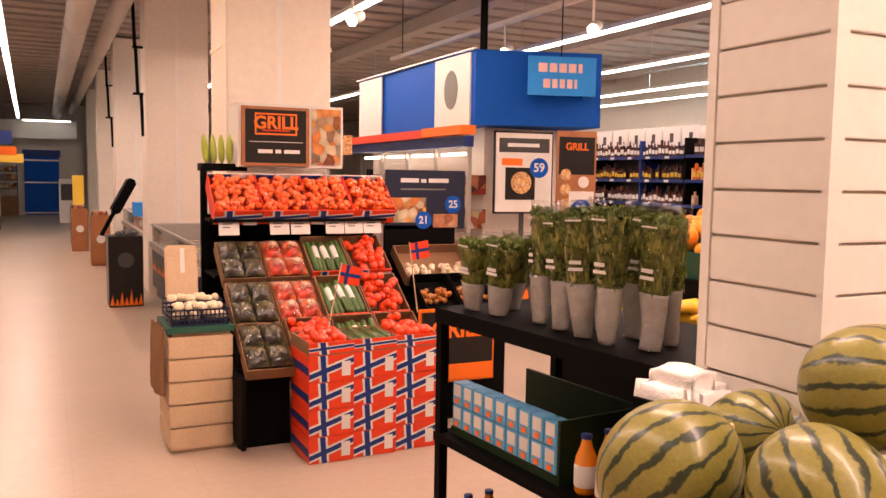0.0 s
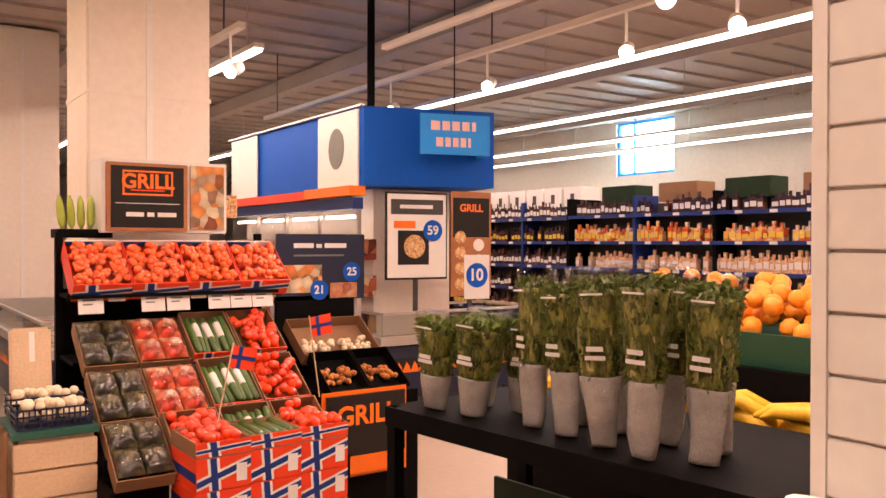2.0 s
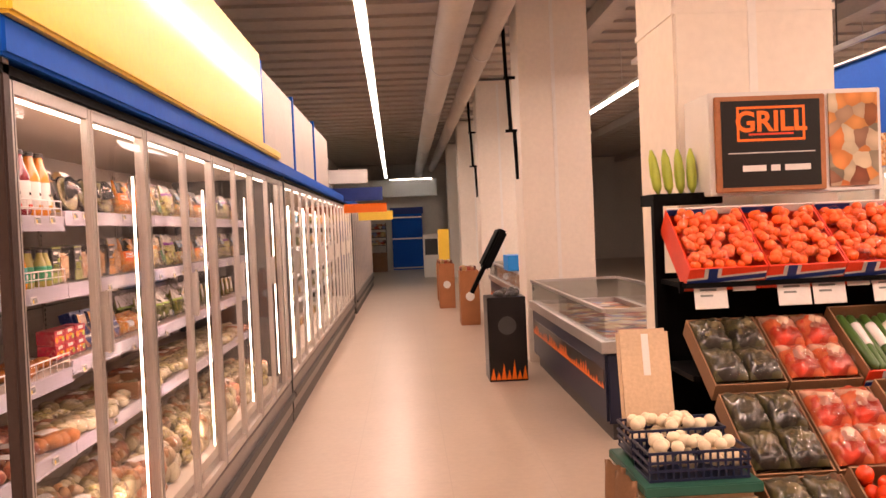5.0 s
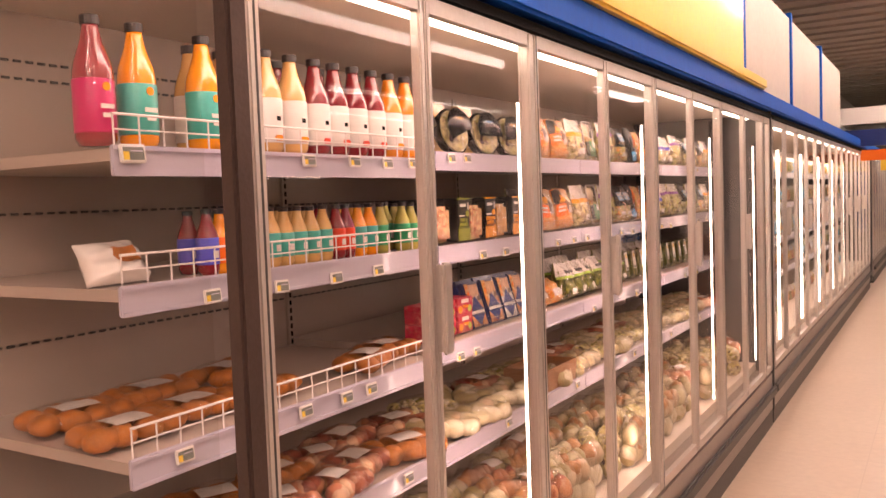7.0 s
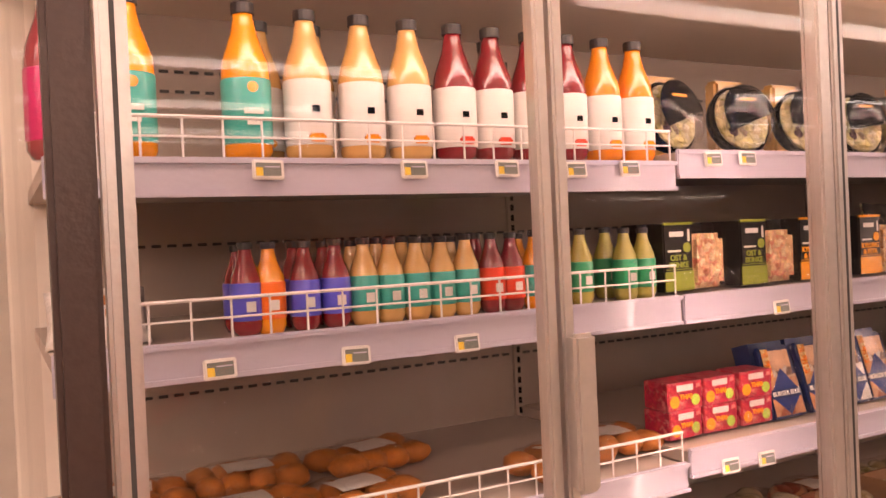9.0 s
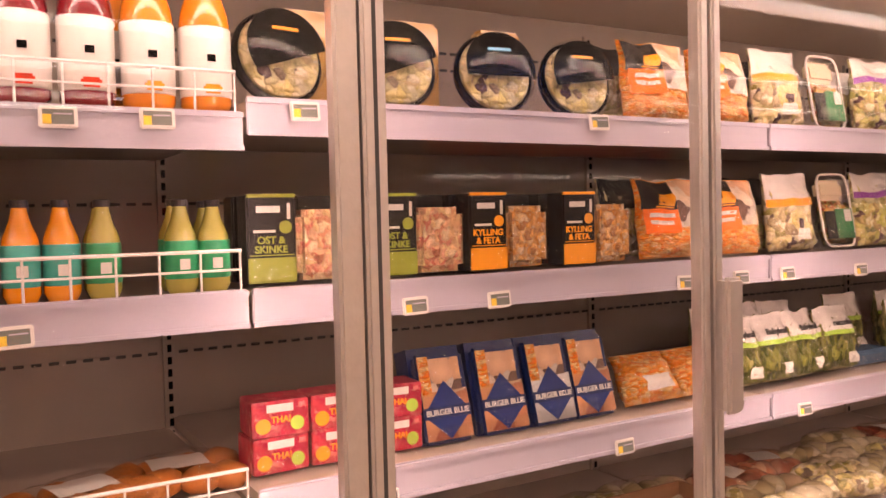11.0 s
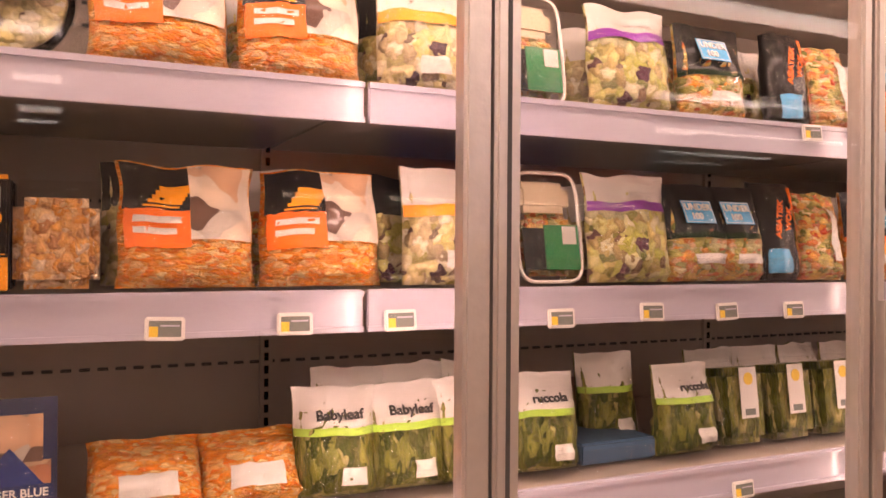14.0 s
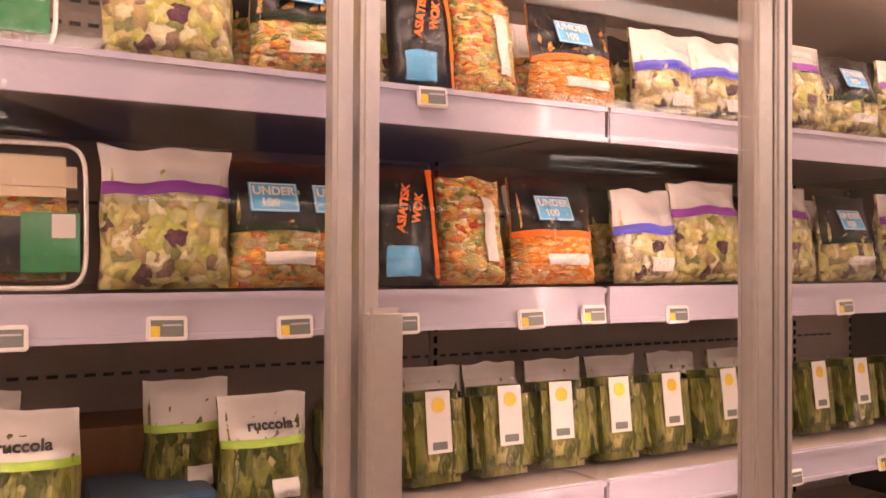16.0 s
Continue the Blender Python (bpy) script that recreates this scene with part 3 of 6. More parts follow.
# header panels above the cabinets
hd = thing("header_panel", pose(0, 0, 0), "blue and yellow sign panel above the fridge", "sign panel")
part("blue_band", box(-0.02, 0.05, -1.1, 14, 2.0, 2.10, bevel=0.01), "blue", hd)
part("yellow_ledge", box(-0.06, 0.07, -1.1, 3.2, 2.10, 2.16, bevel=0.01), "yellow", hd)
part("yellow_board", box(-0.12, -0.04, -1.1, 3.1, 2.16, 2.88), "yellow", hd, "plain glossy yellow board")
part("roof", box(-0.9, -0.12, -1.1, 11.6, 2.075, 2.1), "dark_grey", hd)
for y in (3.14, 4.9, 6.7):
    part("picture_board", box(-0.12, -0.05, y + 0.05, y + 1.7, 2.12, 2.8), "duct", hd, "pale printed board")
    part("post", box(-0.13, -0.04, y - 0.03, y + 0.03, 2.1, 2.85), "blue", hd)

far_case = cabinet(3.60, 11.6, "long wall fridge with lit glass doors")
for k in range(15):
    door(far_case, 3.62 + 0.53 * k, 4.15 + 0.53 * k, k % 2 == 1, k % 2 == 0)
    if k % 2 == 0:
        part("light_strip", box(-0.036, -0.019, 4.118 + 0.53 * k, 4.122 + 0.53 * k, 0.46, 1.78), "led_glow", far_case, "glowing vertical light strip")
part("end_panel", box(-0.9, 0.04, 11.57, 11.7, 0.1, 2.06), "dark_grey", far_case)
for k in range(8):
    for z in (Z1, Z2, Z3, Z4):
        shelf(far_case, 3.62 + k, 4.62 + k, z)
third = cabinet(12.3, 20, "dark fridge with glass doors farther along the aisle")
for k in range(14):
    door(third, 12.32 + 0.54 * k, 12.86 + 0.54 * k)
for k in range(7):
    for z in (Z1, Z2, Z3, Z4):
        shelf(third, 12.3 + 1.09 * k, 13.35 + 1.09 * k, z)
sg = thing("aisle_sign", pose(0.1, 9.2, 2.15), "white and blue sign jutting over the aisle", "sign")
part("board", box(-0.3, 0.35, 0, 0.05, 0.1, 0.3), "label_white", sg)
part("blue_board", box(-0.3, 0.55, 0.5, 0.55, -0.15, 0.06), "flag_blue", sg)
part("orange_board", box(-0.1, 0.6, 0.9, 0.94, -0.32, -0.18), "orange", sg)
part("yellow_board", box(0.0, 0.65, 3.4, 3.45, -0.42, -0.25), "yellow", sg)
part("bracket", box(-0.3, -0.24, 0.0, 3.45, -0.1, 0.1), "dark_grey", sg)


# ---- price tags ----
def make_tag():
    t = thing("price_tag", pose(0, 0, -5), "small white electronic price tag on the shelf edge", "price tag", "shelf price tags")
    part("case", box(0, 0.008, -0.034, 0.034, -0.021, 0.021, bevel=0.003), "label_white", t)
    part("screen", box(0.008, 0.0086, -0.027, 0.027, -0.014, 0.014), "screen", t)
    part("patch", box(0.0086, 0.0092, -0.027, -0.012, -0.014, 0.004), "tag_yellow", t)
    part("line", box(0.0086, 0.0092, -0.008, 0.024, 0.004, 0.007), "strip", t)
    return t


TAG = make_tag()
tag_rows = [
    (1.62, [-1.03, -0.78, -0.55, -0.38, -0.24, -0.12]), (1.642, [0.087, 0.18, 0.64, 1.9, 2.9]),
    (1.345, [-0.86, -0.66, -0.47, -0.30, 0.26, 0.418, 0.85, 1.005, 1.147, 1.398, 1.562, 1.713, 1.86, 2.06, 2.17, 2.335, 2.735, 2.9, 3.1]),
    (1.052, [-0.95, -0.6, -0.45, -0.35, 0.1, 0.2, 0.688, 1.2, 1.75, 2.6, 2.85]), (0.775, [-0.7, -0.2, 0.4, 1.0, 1.7, 2.3, 2.9])]
first = True
for z, row in tag_rows:
    for y in row:
        m = pose(-0.271, y, z + random.uniform(-0.003, 0.003), random.uniform(-2, 2), -6, 0) @ Matrix.Scale(0.82, 4)
        if first:
            TAG.matrix_world, first = m, False
        else:
            copy_thing(TAG, m)


# ---- food packs ----
def bottle(name, label, h, r, juice, sleeve, cap, m, band=(0.12, 0.55), group="", text=None):
    b = thing(name, m, label, "bottle", group)
    part("body", lathe([(r * 0.8, 0), (r, 0.012), (r, h * 0.55), (r * 0.93, h * 0.63), (r * 0.55, h * 0.80), (r * 0.42, h * 0.90), (r * 0.42, h * 0.93)], 20), juice, b, smooth=True)
    part("cap", lathe([(r * 0.47, h * 0.925), (r * 0.48, h * 0.93), (r * 0.48, h * 0.995), (r * 0.42, h)], 16), cap, b, smooth=False)
    part("sleeve", lathe([(r * 1.0, h * band[0]), (r * 1.022, h * band[0] + 0.002), (r * 1.022, h * band[1]), (r * 1.0, h * band[1] + 0.002)], 20), sleeve, b, smooth=True)
    return b


def big_juice(y, juice, x=-0.345):
    b = bottle("juice_bottle", "large bottle of juice with a cream label", 0.232, 0.036, juice, "label_white", "cap", pose(x, y, Z1 - 0.022 + 0.001), (0.10, 0.52), "large juice bottles")
    part("print", box(0.0362, 0.0375, -0.006, 0.006, 0.072, 0.082), "black", b)
    part("fruit_print", box(0.0352, 0.0375, -0.012, 0.014, 0.027, 0.040, bevel=0.003), "juice_orange" if juice != "juice_red" else "red", b)
    bm = rod((0.032, -0.012, 0.122), (0.029, -0.012, 0.142), 0.002, sides=6)
    rod((0.029, -0.012, 0.142), (0.029, 0.012, 0.142), 0.002, bm, 6), rod((0.029, 0.012, 0.142), (0.032, 0.012, 0.122), 0.002, bm, 6)
    part("neck_tag", bm, "label_white", b)


def smoothie(y, juice, sleeve, label, x=-0.345):
    b = bottle("juice_bottle", label, 0.235, 0.036, juice, sleeve, "cap", pose(x, y, Z1 - 0.021), (0.10, 0.5), "large juice bottles")
    for k, w in enumerate((0.014, 0.010)):
        part("print", box(0.0365, 0.0378, -w, w, 0.066 - 0.016 * k, 0.074 - 0.016 * k), "label_white", b)
    part("emblem", lathe([(0.008, 0.0363), (0.008, 0.0376)], 14), "juice_orange", b).matrix_local = pose(0, 0, 0.105, 0, 90, 0)


def small_juice(y, juice, sleeve, x=-0.34, cap="cap"):
    b = bottle("small_juice_bottle", "small bottle of juice with a coloured sleeve", 0.135 + random.uniform(-0.002, 0.002), 0.0235, juice, sleeve, cap, pose(x, y, Z2 - 0.005), (0.16, 0.55), "small juice bottles")
    part("print", box(0.0238, 0.0248, -0.007, 0.007, 0.035, 0.05), "label_white", b)


for y in (-1.045,):
    smoothie(y, "juice_pink", "magenta", "large pink berry juice bottle with a magenta sleeve")
for y in (-0.95, -0.785):
    smoothie(y, "juice_orange", "teal", "large orange juice bottle with a teal sleeve")
for y, j in ((-0.69, "juice_pale"), (-0.60, "juice_pale"), (-0.515, "juice_pale"), (-0.43, "juice_red"), (-0.355, "juice_red"), (-0.275, "juice_red"), (-0.195, "juice_red"), (-0.115, "juice_amber"), (-0.035, "juice_amber")):
    big_juice(y, j)
for y, j in ((-0.74, "juice_pale"), (-0.65, "juice_pale"), (-0.47, "juice_red"), (-0.31, "juice_red"), (-0.15, "juice_amber")):
    big_juice(y, j, -0.43)
for y, j, s in ((-0.80, "juice_red", "purple"), (-0.765, "juice_orange", "orange"), (-0.71, "juice_red", "purple"), (-0.66, "juice_red", "purple"), (-0.612, "juice_pale", "teal"), (-0.567, "juice_pale", "teal"),
                (-0.52, "juice_pale", "teal"), (-0.473, "juice_pale", "teal"), (-0.426, "juice_pale", "teal"), (-0.375, "juice_red", "red"), (-0.335, "juice_red", "red"), (-0.285, "juice_orange", "teal"),
                (-0.236, "juice_orange", "teal"), (-0.184, "juice_green", "deep_green"), (-0.08, "juice_green", "deep_green"), (-0.034, "juice_green", "deep_green")):
    small_juice(y, j, s)
    if y not in (-0.335, -0.765):
        small_juice(y + 0.004, j, s, -0.40)


def bag(name, label, m, w, h, d, content, header=None, header_from=0.62, band=None, patch=None, seed=0, category="bag", group="", body_film=True):
    """A pillow bag of food: see-through body, printed header, colour band and label patches."""
    b = thing(name, m, label, category, group)
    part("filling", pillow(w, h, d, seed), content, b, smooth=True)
    if header:
        part("header", pillow(w, h, d, seed, header_from, 1.0, 0.0016, 10), header, b, smooth=True)
    if band:
        c, a0, a1 = band
        part("band", pillow(w, h, d, seed, a0, a1, 0.003, 10), c, b, smooth=True)
    for c, ua, ub, va, vb in patch or ():
        part("label", pillow(w, h, d, seed, va, vb, 0.0042, 6, ua, ub), c, b, smooth=True)
    if body_film:
        f = part("film", pillow(w * 1.01, h, d * 1.06, seed + 3.3, 0.02, 0.98, 0.0055, 16, 0.02, 0.98, 2.2), "clear", b, smooth=True)
        f.visible_shadow = False
    return b


def platter(y, seed, tilt, z=Z1):
    p = thing("snack_platter", pose(-0.36, y, z + 0.002) @ pose(0, 0, 0, 0, -14, random.uniform(-10, 10)), "round black snack platter under a shiny clear lid, standing up", "platter", "round platters")
    r = 0.077
    turn = pose(0, 0, r, 0, 90, 0)
    part("tray", lathe([(r * 0.82, -0.032), (r * 0.92, -0.02), (r, 0.0), (r * 0.96, 0.004)], 28), "black", p, smooth=True).matrix_local = turn
    part("food", lathe([(r * 0.9, 0.004), (r * 0.86, 0.010), (r * 0.3, 0.013)], 24), "slaw", p, smooth=True).matrix_local = turn
    bm = lathe([(r * 1.03, 0.0), (r * 1.03, 0.006), (r * 0.98, 0.012), (r * 0.95, 0.027), (r * 0.85, 0.036), (r * 0.6, 0.041), (r * 0.2, 0.043)], 40)
    for q in bm.verts:
        q.co.z += 0.003 * noise.noise(q.co * 30 + Vector((seed * 9, 0, 0)))
    lid = part("lid", bm, "lid", p, smooth=True)
    lid.matrix_local, lid.visible_shadow = turn, False
    bm = bmesh.new()
    pts = [bm.verts.new((0.034, r * 0.88 * math.cos(a), r + r * 0.88 * math.sin(a))) for a in np.linspace(math.radians(tilt - 14), math.radians(tilt + 194), 18)]
    bm.faces.new(pts)
    part("card", bm, "black", p, "printed black half-moon card")
    part("print", box(0.0345, 0.036, -0.022, 0.022, 0.108, 0.113), "pack_sky" if tilt == 0 else "pack_orange", p)


for y, t in ((0.09, 18), (0.285, 20), (0.487, 0), (0.675, 8)):
    platter(y, y, t)
for y in (0.19, 0.40, 0.59):
    c = thing("cheese_pack", pose(-0.52, y, Z1 + 0.0), "pale yellow cheese pack standing behind the platters", "cheese")
    part("block", box(-0.02, 0.02, -0.05, 0.05, 0, 0.19, bevel=0.008), "juice_pale", c)


def chip_box(y, colour, content, text):
    """A dark carton beside a clear tub of salad."""
    b = thing("salad_box", pose(-0.335, y, Z2), "black ready-meal carton with a clear pack of salad", "salad box", "salad boxes")
    part("sleeve", box(-0.05, 0.0, -0.04, 0.037, 0.0, 0.135, bevel=0.003), "pack_black", b)
    part("foot_band", box(0.0, 0.0012, -0.039, 0.036, 0.002, 0.040), colour, b)
    part("top_band", box(-0.002, 0.0012, -0.039, 0.036, 0.131, 0.1362), colour, b)
    part("print", box(0.0, 0.0012, -0.025, 0.012, 0.108, 0.118, bevel=0.0004), "label_white", b)
    part("bottle_print", box(0.0, 0.0012, 0.023, 0.028, 0.098, 0.122), "label_white", b)
    part("small_print", box(0.0, 0.0012, -0.030, 0.004, 0.078, 0.082), "label_white", b)
    part("seal_print", lathe([(0.010, 0), (0.010, 0.0014)], 14), colour, b).matrix_local = pose(0, 0.020, 0.086, 0, 90, 0)
    part("rule", box(0.0, 0.0012, -0.036, 0.033, 0.043, 0.0445), colour, b)
    if text:
        for k, t in enumerate(text):
            words("lettering", t, 0.0155, colour, b, Matrix.Translation((0.001, -0.003, 0.066 - 0.014 * k)) @ FACE_X)
    else:
        for k in range(2):
            part("print", box(0.0, 0.0012, -0.028, 0.022, 0.05 + 0.014 * k, 0.058 + 0.014 * k), colour, b)
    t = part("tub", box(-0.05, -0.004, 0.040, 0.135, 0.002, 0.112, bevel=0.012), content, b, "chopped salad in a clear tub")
    f = part("lid", box(-0.053, 0.0, 0.038, 0.138, 0.0, 0.132, bevel=0.01), "clear", b)
    f.visible_shadow = False


for y, c, f, t in ((0.055, "pack_green", "pasta", ("OST &", "SKINKE")), (0.265, "pack_green", "pasta", ("OST &", "SKINKE")), (0.445, "pack_orange", "chicken", ("KYLLING", "& FETA")), (0.647, "pack_orange", "chicken", ("KYLLING", "& FETA"))):
    chip_box(y, c, f, t)


def on_shelf(y, z, x=-0.34, yaw=0, lean=-8):
    return pose(x, y, z + 0.002) @ pose(0, 0, 0, 0, lean, yaw)


def carrot_bag(y, z, seed):
    b = bag("coleslaw_bag", "black and orange printed bag of shredded carrot and cabbage", on_shelf(y, z), 0.175, 0.158, 0.06, "carrot", None, 0.62, None, [("pack_black", 0.02, 0.5, 0.60, 0.98), ("bowl_print", 0.5, 0.97, 0.36, 0.98), ("orange", 0.04, 0.5, 0.30, 0.61)], seed, group="coleslaw bags")
    for k, w in enumerate((0.34, 0.30)):
        part("print", pillow(0.175, 0.158, 0.06, seed, 0.50 - 0.09 * k, 0.55 - 0.09 * k, 0.0058, 4, 0.1, 0.1 + w), "label_white", b)
    for k in range(5):
        part("carrot_print", pillow(0.175, 0.158, 0.06, seed, 0.62 + 0.03 * k, 0.635 + 0.045 * k, 0.0058, 4, 0.16 + 0.03 * k, 0.42 + 0.02 * k), "pack_orange", b)


def stripe_bag(y, z, seed):
    bag("salad_bag", "bag of white cabbage salad with an orange stripe", on_shelf(y, z), 0.155, 0.172, 0.06, "slaw", "film_white", 0.62, ("pack_orange", 0.56, 0.66), [("label_white", 0.35, 0.65, 0.12, 0.26)], seed, group="salad bags")


def purple_bag(y, z, seed):
    bag("salad_bag", "bag of mixed salad with a purple striped header", on_shelf(y, z), 0.165, 0.175, 0.065, "salad", "film_white", 0.72, ("violet", 0.64, 0.73), [("label_white", 0.4, 0.75, 0.82, 0.9)], seed, group="salad bags")


def blue_label_bag(y, z, seed, content="wok", w=0.15):
    b = bag("wok_bag", "dark topped bag of wok vegetables with a light blue label", on_shelf(y, z), w, 0.165, 0.06, content, "pack_black", 0.48, ("orange", 0.42, 0.48) if seed % 2 else ("dark_green", 0.42, 0.48), [("film_white", 0.3, 0.8, 0.16, 0.26)], seed, group="wok bags")
    lab = part("label", box(-0.001, 0.0, -0.032, 0.032, -0.021, 0.021, bevel=0.0004), "pack_sky", b, "light blue price label")
    lab.matrix_local = pose(0.034, -0.014, 0.113, 0, -18, 0)
    rim = bmesh.new()
    for a in ((-0.030, 0.030, -0.0195, -0.0185), (-0.030, 0.030, 0.0185, 0.0195), (-0.030, -0.029, -0.0185, 0.0185), (0.029, 0.030, -0.0185, 0.0185)):
        box(0.0, 0.0006, *a, rim)
    part("border", rim, "label_white", lab)
    words("lettering", "UNDER", 0.0165, "label_white", lab, Matrix.Translation((0.0008, 0, 0.008)) @ FACE_X)
    words("lettering", "100", 0.0165, "label_white", lab, Matrix.Translation((0.0008, -0.006, -0.009)) @ FACE_X)


def wok_tall(y, z, seed):
    b = bag("wok_bag", "black wok vegetable bag with an orange side stripe", on_shelf(y, z), 0.105, 0.175, 0.05, "pack_black", None, 0.6, None, [("orange", 0.86, 0.97, 0.05, 0.95), ("pack_sky", 0.15, 0.6, 0.06, 0.3)], seed, group="wok bags", body_film=True)
    for k, t in enumerate(("ASIATISK", "WOK")):
        words("lettering", t, 0.017, "orange", b, Matrix.Translation((0.034, -0.012 + 0.022 * k, 0.105)) @ pose(0, 0, 0, 90, 0, 90) @ pose(0, 0, 0, 0, 0, 80))


def noodle_bag(y, z, seed):
    bag("vegetable_bag", "clear bag of yellow shredded vegetables with a slim label", on_shelf(y, z), 0.115, 0.16, 0.05, "wok", None, 0.6, None, [("label_white", 0.6, 0.78, 0.2, 0.8)], seed, group="vegetable bags")


def blue_band_bag(y, z, seed):
    bag("salad_bag", "white topped salad bag with a blue band", on_shelf(y, z), 0.135, 0.155, 0.06, "slaw", "film_white", 0.55, ("purple", 0.50, 0.60), [("label_white", 0.4, 0.75, 0.1, 0.25)], seed, group="salad bags")


def tray_pack(y, z, seed):
    t = thing("vegetable_tray", on_shelf(y, z, -0.335, 0, -10), "clear rimmed tray of cut vegetables with a green label, standing up", "tray", "vegetable trays")
    part("food", box(-0.02, 0.004, -0.048, 0.048, 0.012, 0.112, bevel=0.012), "wok", t)
    part("head", box(-0.02, -0.004, -0.048, 0.048, 0.112, 0.162, bevel=0.012), "mushroom", t)
    bm = bmesh.new()
    ring = []
    for k in range(40):
        a = 2 * math.pi * k / 40
        cy, cz = math.copysign(abs(math.cos(a)) ** 0.35, math.cos(a)), math.copysign(abs(math.sin(a)) ** 0.35, math.sin(a))
        ring.append((0.002, 0.057 * cy, 0.088 + 0.086 * cz))
    for a, b in zip(ring, ring[1:] + ring[:1]):
        rod(a, b, 0.003, bm, 6)
    part("frame", bm, "film_white", t)
    part("label", box(0.006, 0.0075, -0.012, 0.05, 0.02, 0.09), "leaf_green", t, "green printed label")
    part("dark_label", box(0.006, 0.0072, -0.05, -0.012, 0.02, 0.085), "pack_black", t)
    part("barcode", box(0.0076, 0.0085, 0.02, 0.045, 0.06, 0.088), "label_white", t)
    f = part("cover", box(-0.018, 0.012, -0.055, 0.055, 0.004, 0.17, bevel=0.012), "clear", t)
    f.visible_shadow = False


# upper two rows
for z, ys in ((Z1, (0.85, 1.03)), (Z2, (0.885, 1.06))):
    for n, y in enumerate(ys):
        carrot_bag(y, z, 3 + n + z)
stripe_bag(1.215, Z1, 1.2), stripe_bag(1.255, Z2, 1.9)
tray_pack(1.39, Z1, 0), tray_pack(1.425, Z2, 0)
purple_bag(1.575, Z1, 4.1), purple_bag(1.575, Z2, 4.7)
blue_label_bag(1.745, Z1, 6, "wok"), blue_label_bag(1.715, Z2, 8, "wok", 0.14), blue_label_bag(1.80, Z2, 10, "wok", 0.12)
wok_tall(1.92, Z1, 5.5), wok_tall(1.895, Z2, 6.6)
noodle_bag(2.025, Z1, 2.2), noodle_bag(2.005, Z2, 2.9)
blue_label_bag(2.185, Z1, 7, "carrot", 0.165), blue_label_bag(2.15, Z2, 9, "carrot", 0.16)
blue_band_bag(2.375, Z1, 3.1), blue_band_bag(2.335, Z2, 3.6)
blue_band_bag(2.50, Z1, 3.8), purple_bag(2.475, Z2, 5.2)
purple_bag(2.70, Z1, 5.9), purple_bag(2.66, Z2, 6.4)
blue_label_bag(2.85, Z1, 12, "salad"), blue_label_bag(2.84, Z2, 14, "salad")
for z in (Z1, Z2):
    purple_bag(3.03, z, 7 + z), blue_label_bag(3.2, z, 16, "wok"), stripe_bag(3.38, z, 8 + z)


for n, y in enumerate((0.86, 1.02, 1.22, 1.58, 1.74, 1.9, 2.05, 2.2, 2.36, 2.52, 2.7, 2.88)):
    for z in (Z1, Z2):
        bag("salad_bag", "bag of salad standing in the second row", on_shelf(y, z, -0.44, random.uniform(-8, 8)), 0.15, 0.165, 0.06, ("slaw", "wok", "salad")[n % 3], "film_white" if n % 2 else "pack_black", 0.6, None, None, n * 1.3 + z, group="salad bags", body_film=False)
for y in (0.055, 0.16, 0.265, 0.36, 0.45, 0.55, 0.65):
    b = thing("salad_box", pose(-0.41, y, Z2), "black ready-meal carton in the second row", "salad box", "salad boxes")
    part("sleeve", box(-0.05, 0.0, -0.04, 0.037, 0.0, 0.135, bevel=0.003), "pack_black", b)


# third row
def pink_box(y, z):
    b = thing("snack_box", pose(-0.34, y, z, 0, 0, random.uniform(-4, 4)), "small pink and orange printed snack carton", "carton", "snack cartons")
    part("carton", box(-0.07, 0, -0.045, 0.045, 0, 0.055, bevel=0.002), "snack_print", b)
    part("panel", lathe([(0.012, 0), (0.012, 0.001)], 14), "pack_orange", b).matrix_local = pose(0, -0.028, 0.018, 0, 90, 0)
    part("panel", lathe([(0.011, 0), (0.011, 0.001)], 14), "lime", b).matrix_local = pose(0, 0.026, 0.018, 0, 90, 0)
    part("print", box(0, 0.0012, -0.022, 0.02, 0.038, 0.050), "label_white", b)
    words("lettering", "THAI", 0.014, "pack_orange", b, Matrix.Translation((0.0014, 0.0, 0.026)) @ FACE_X)


for y in (0.06, 0.155, 0.26):
    for k in range(2):
        pink_box(y, Z3 + 0.056 * k)


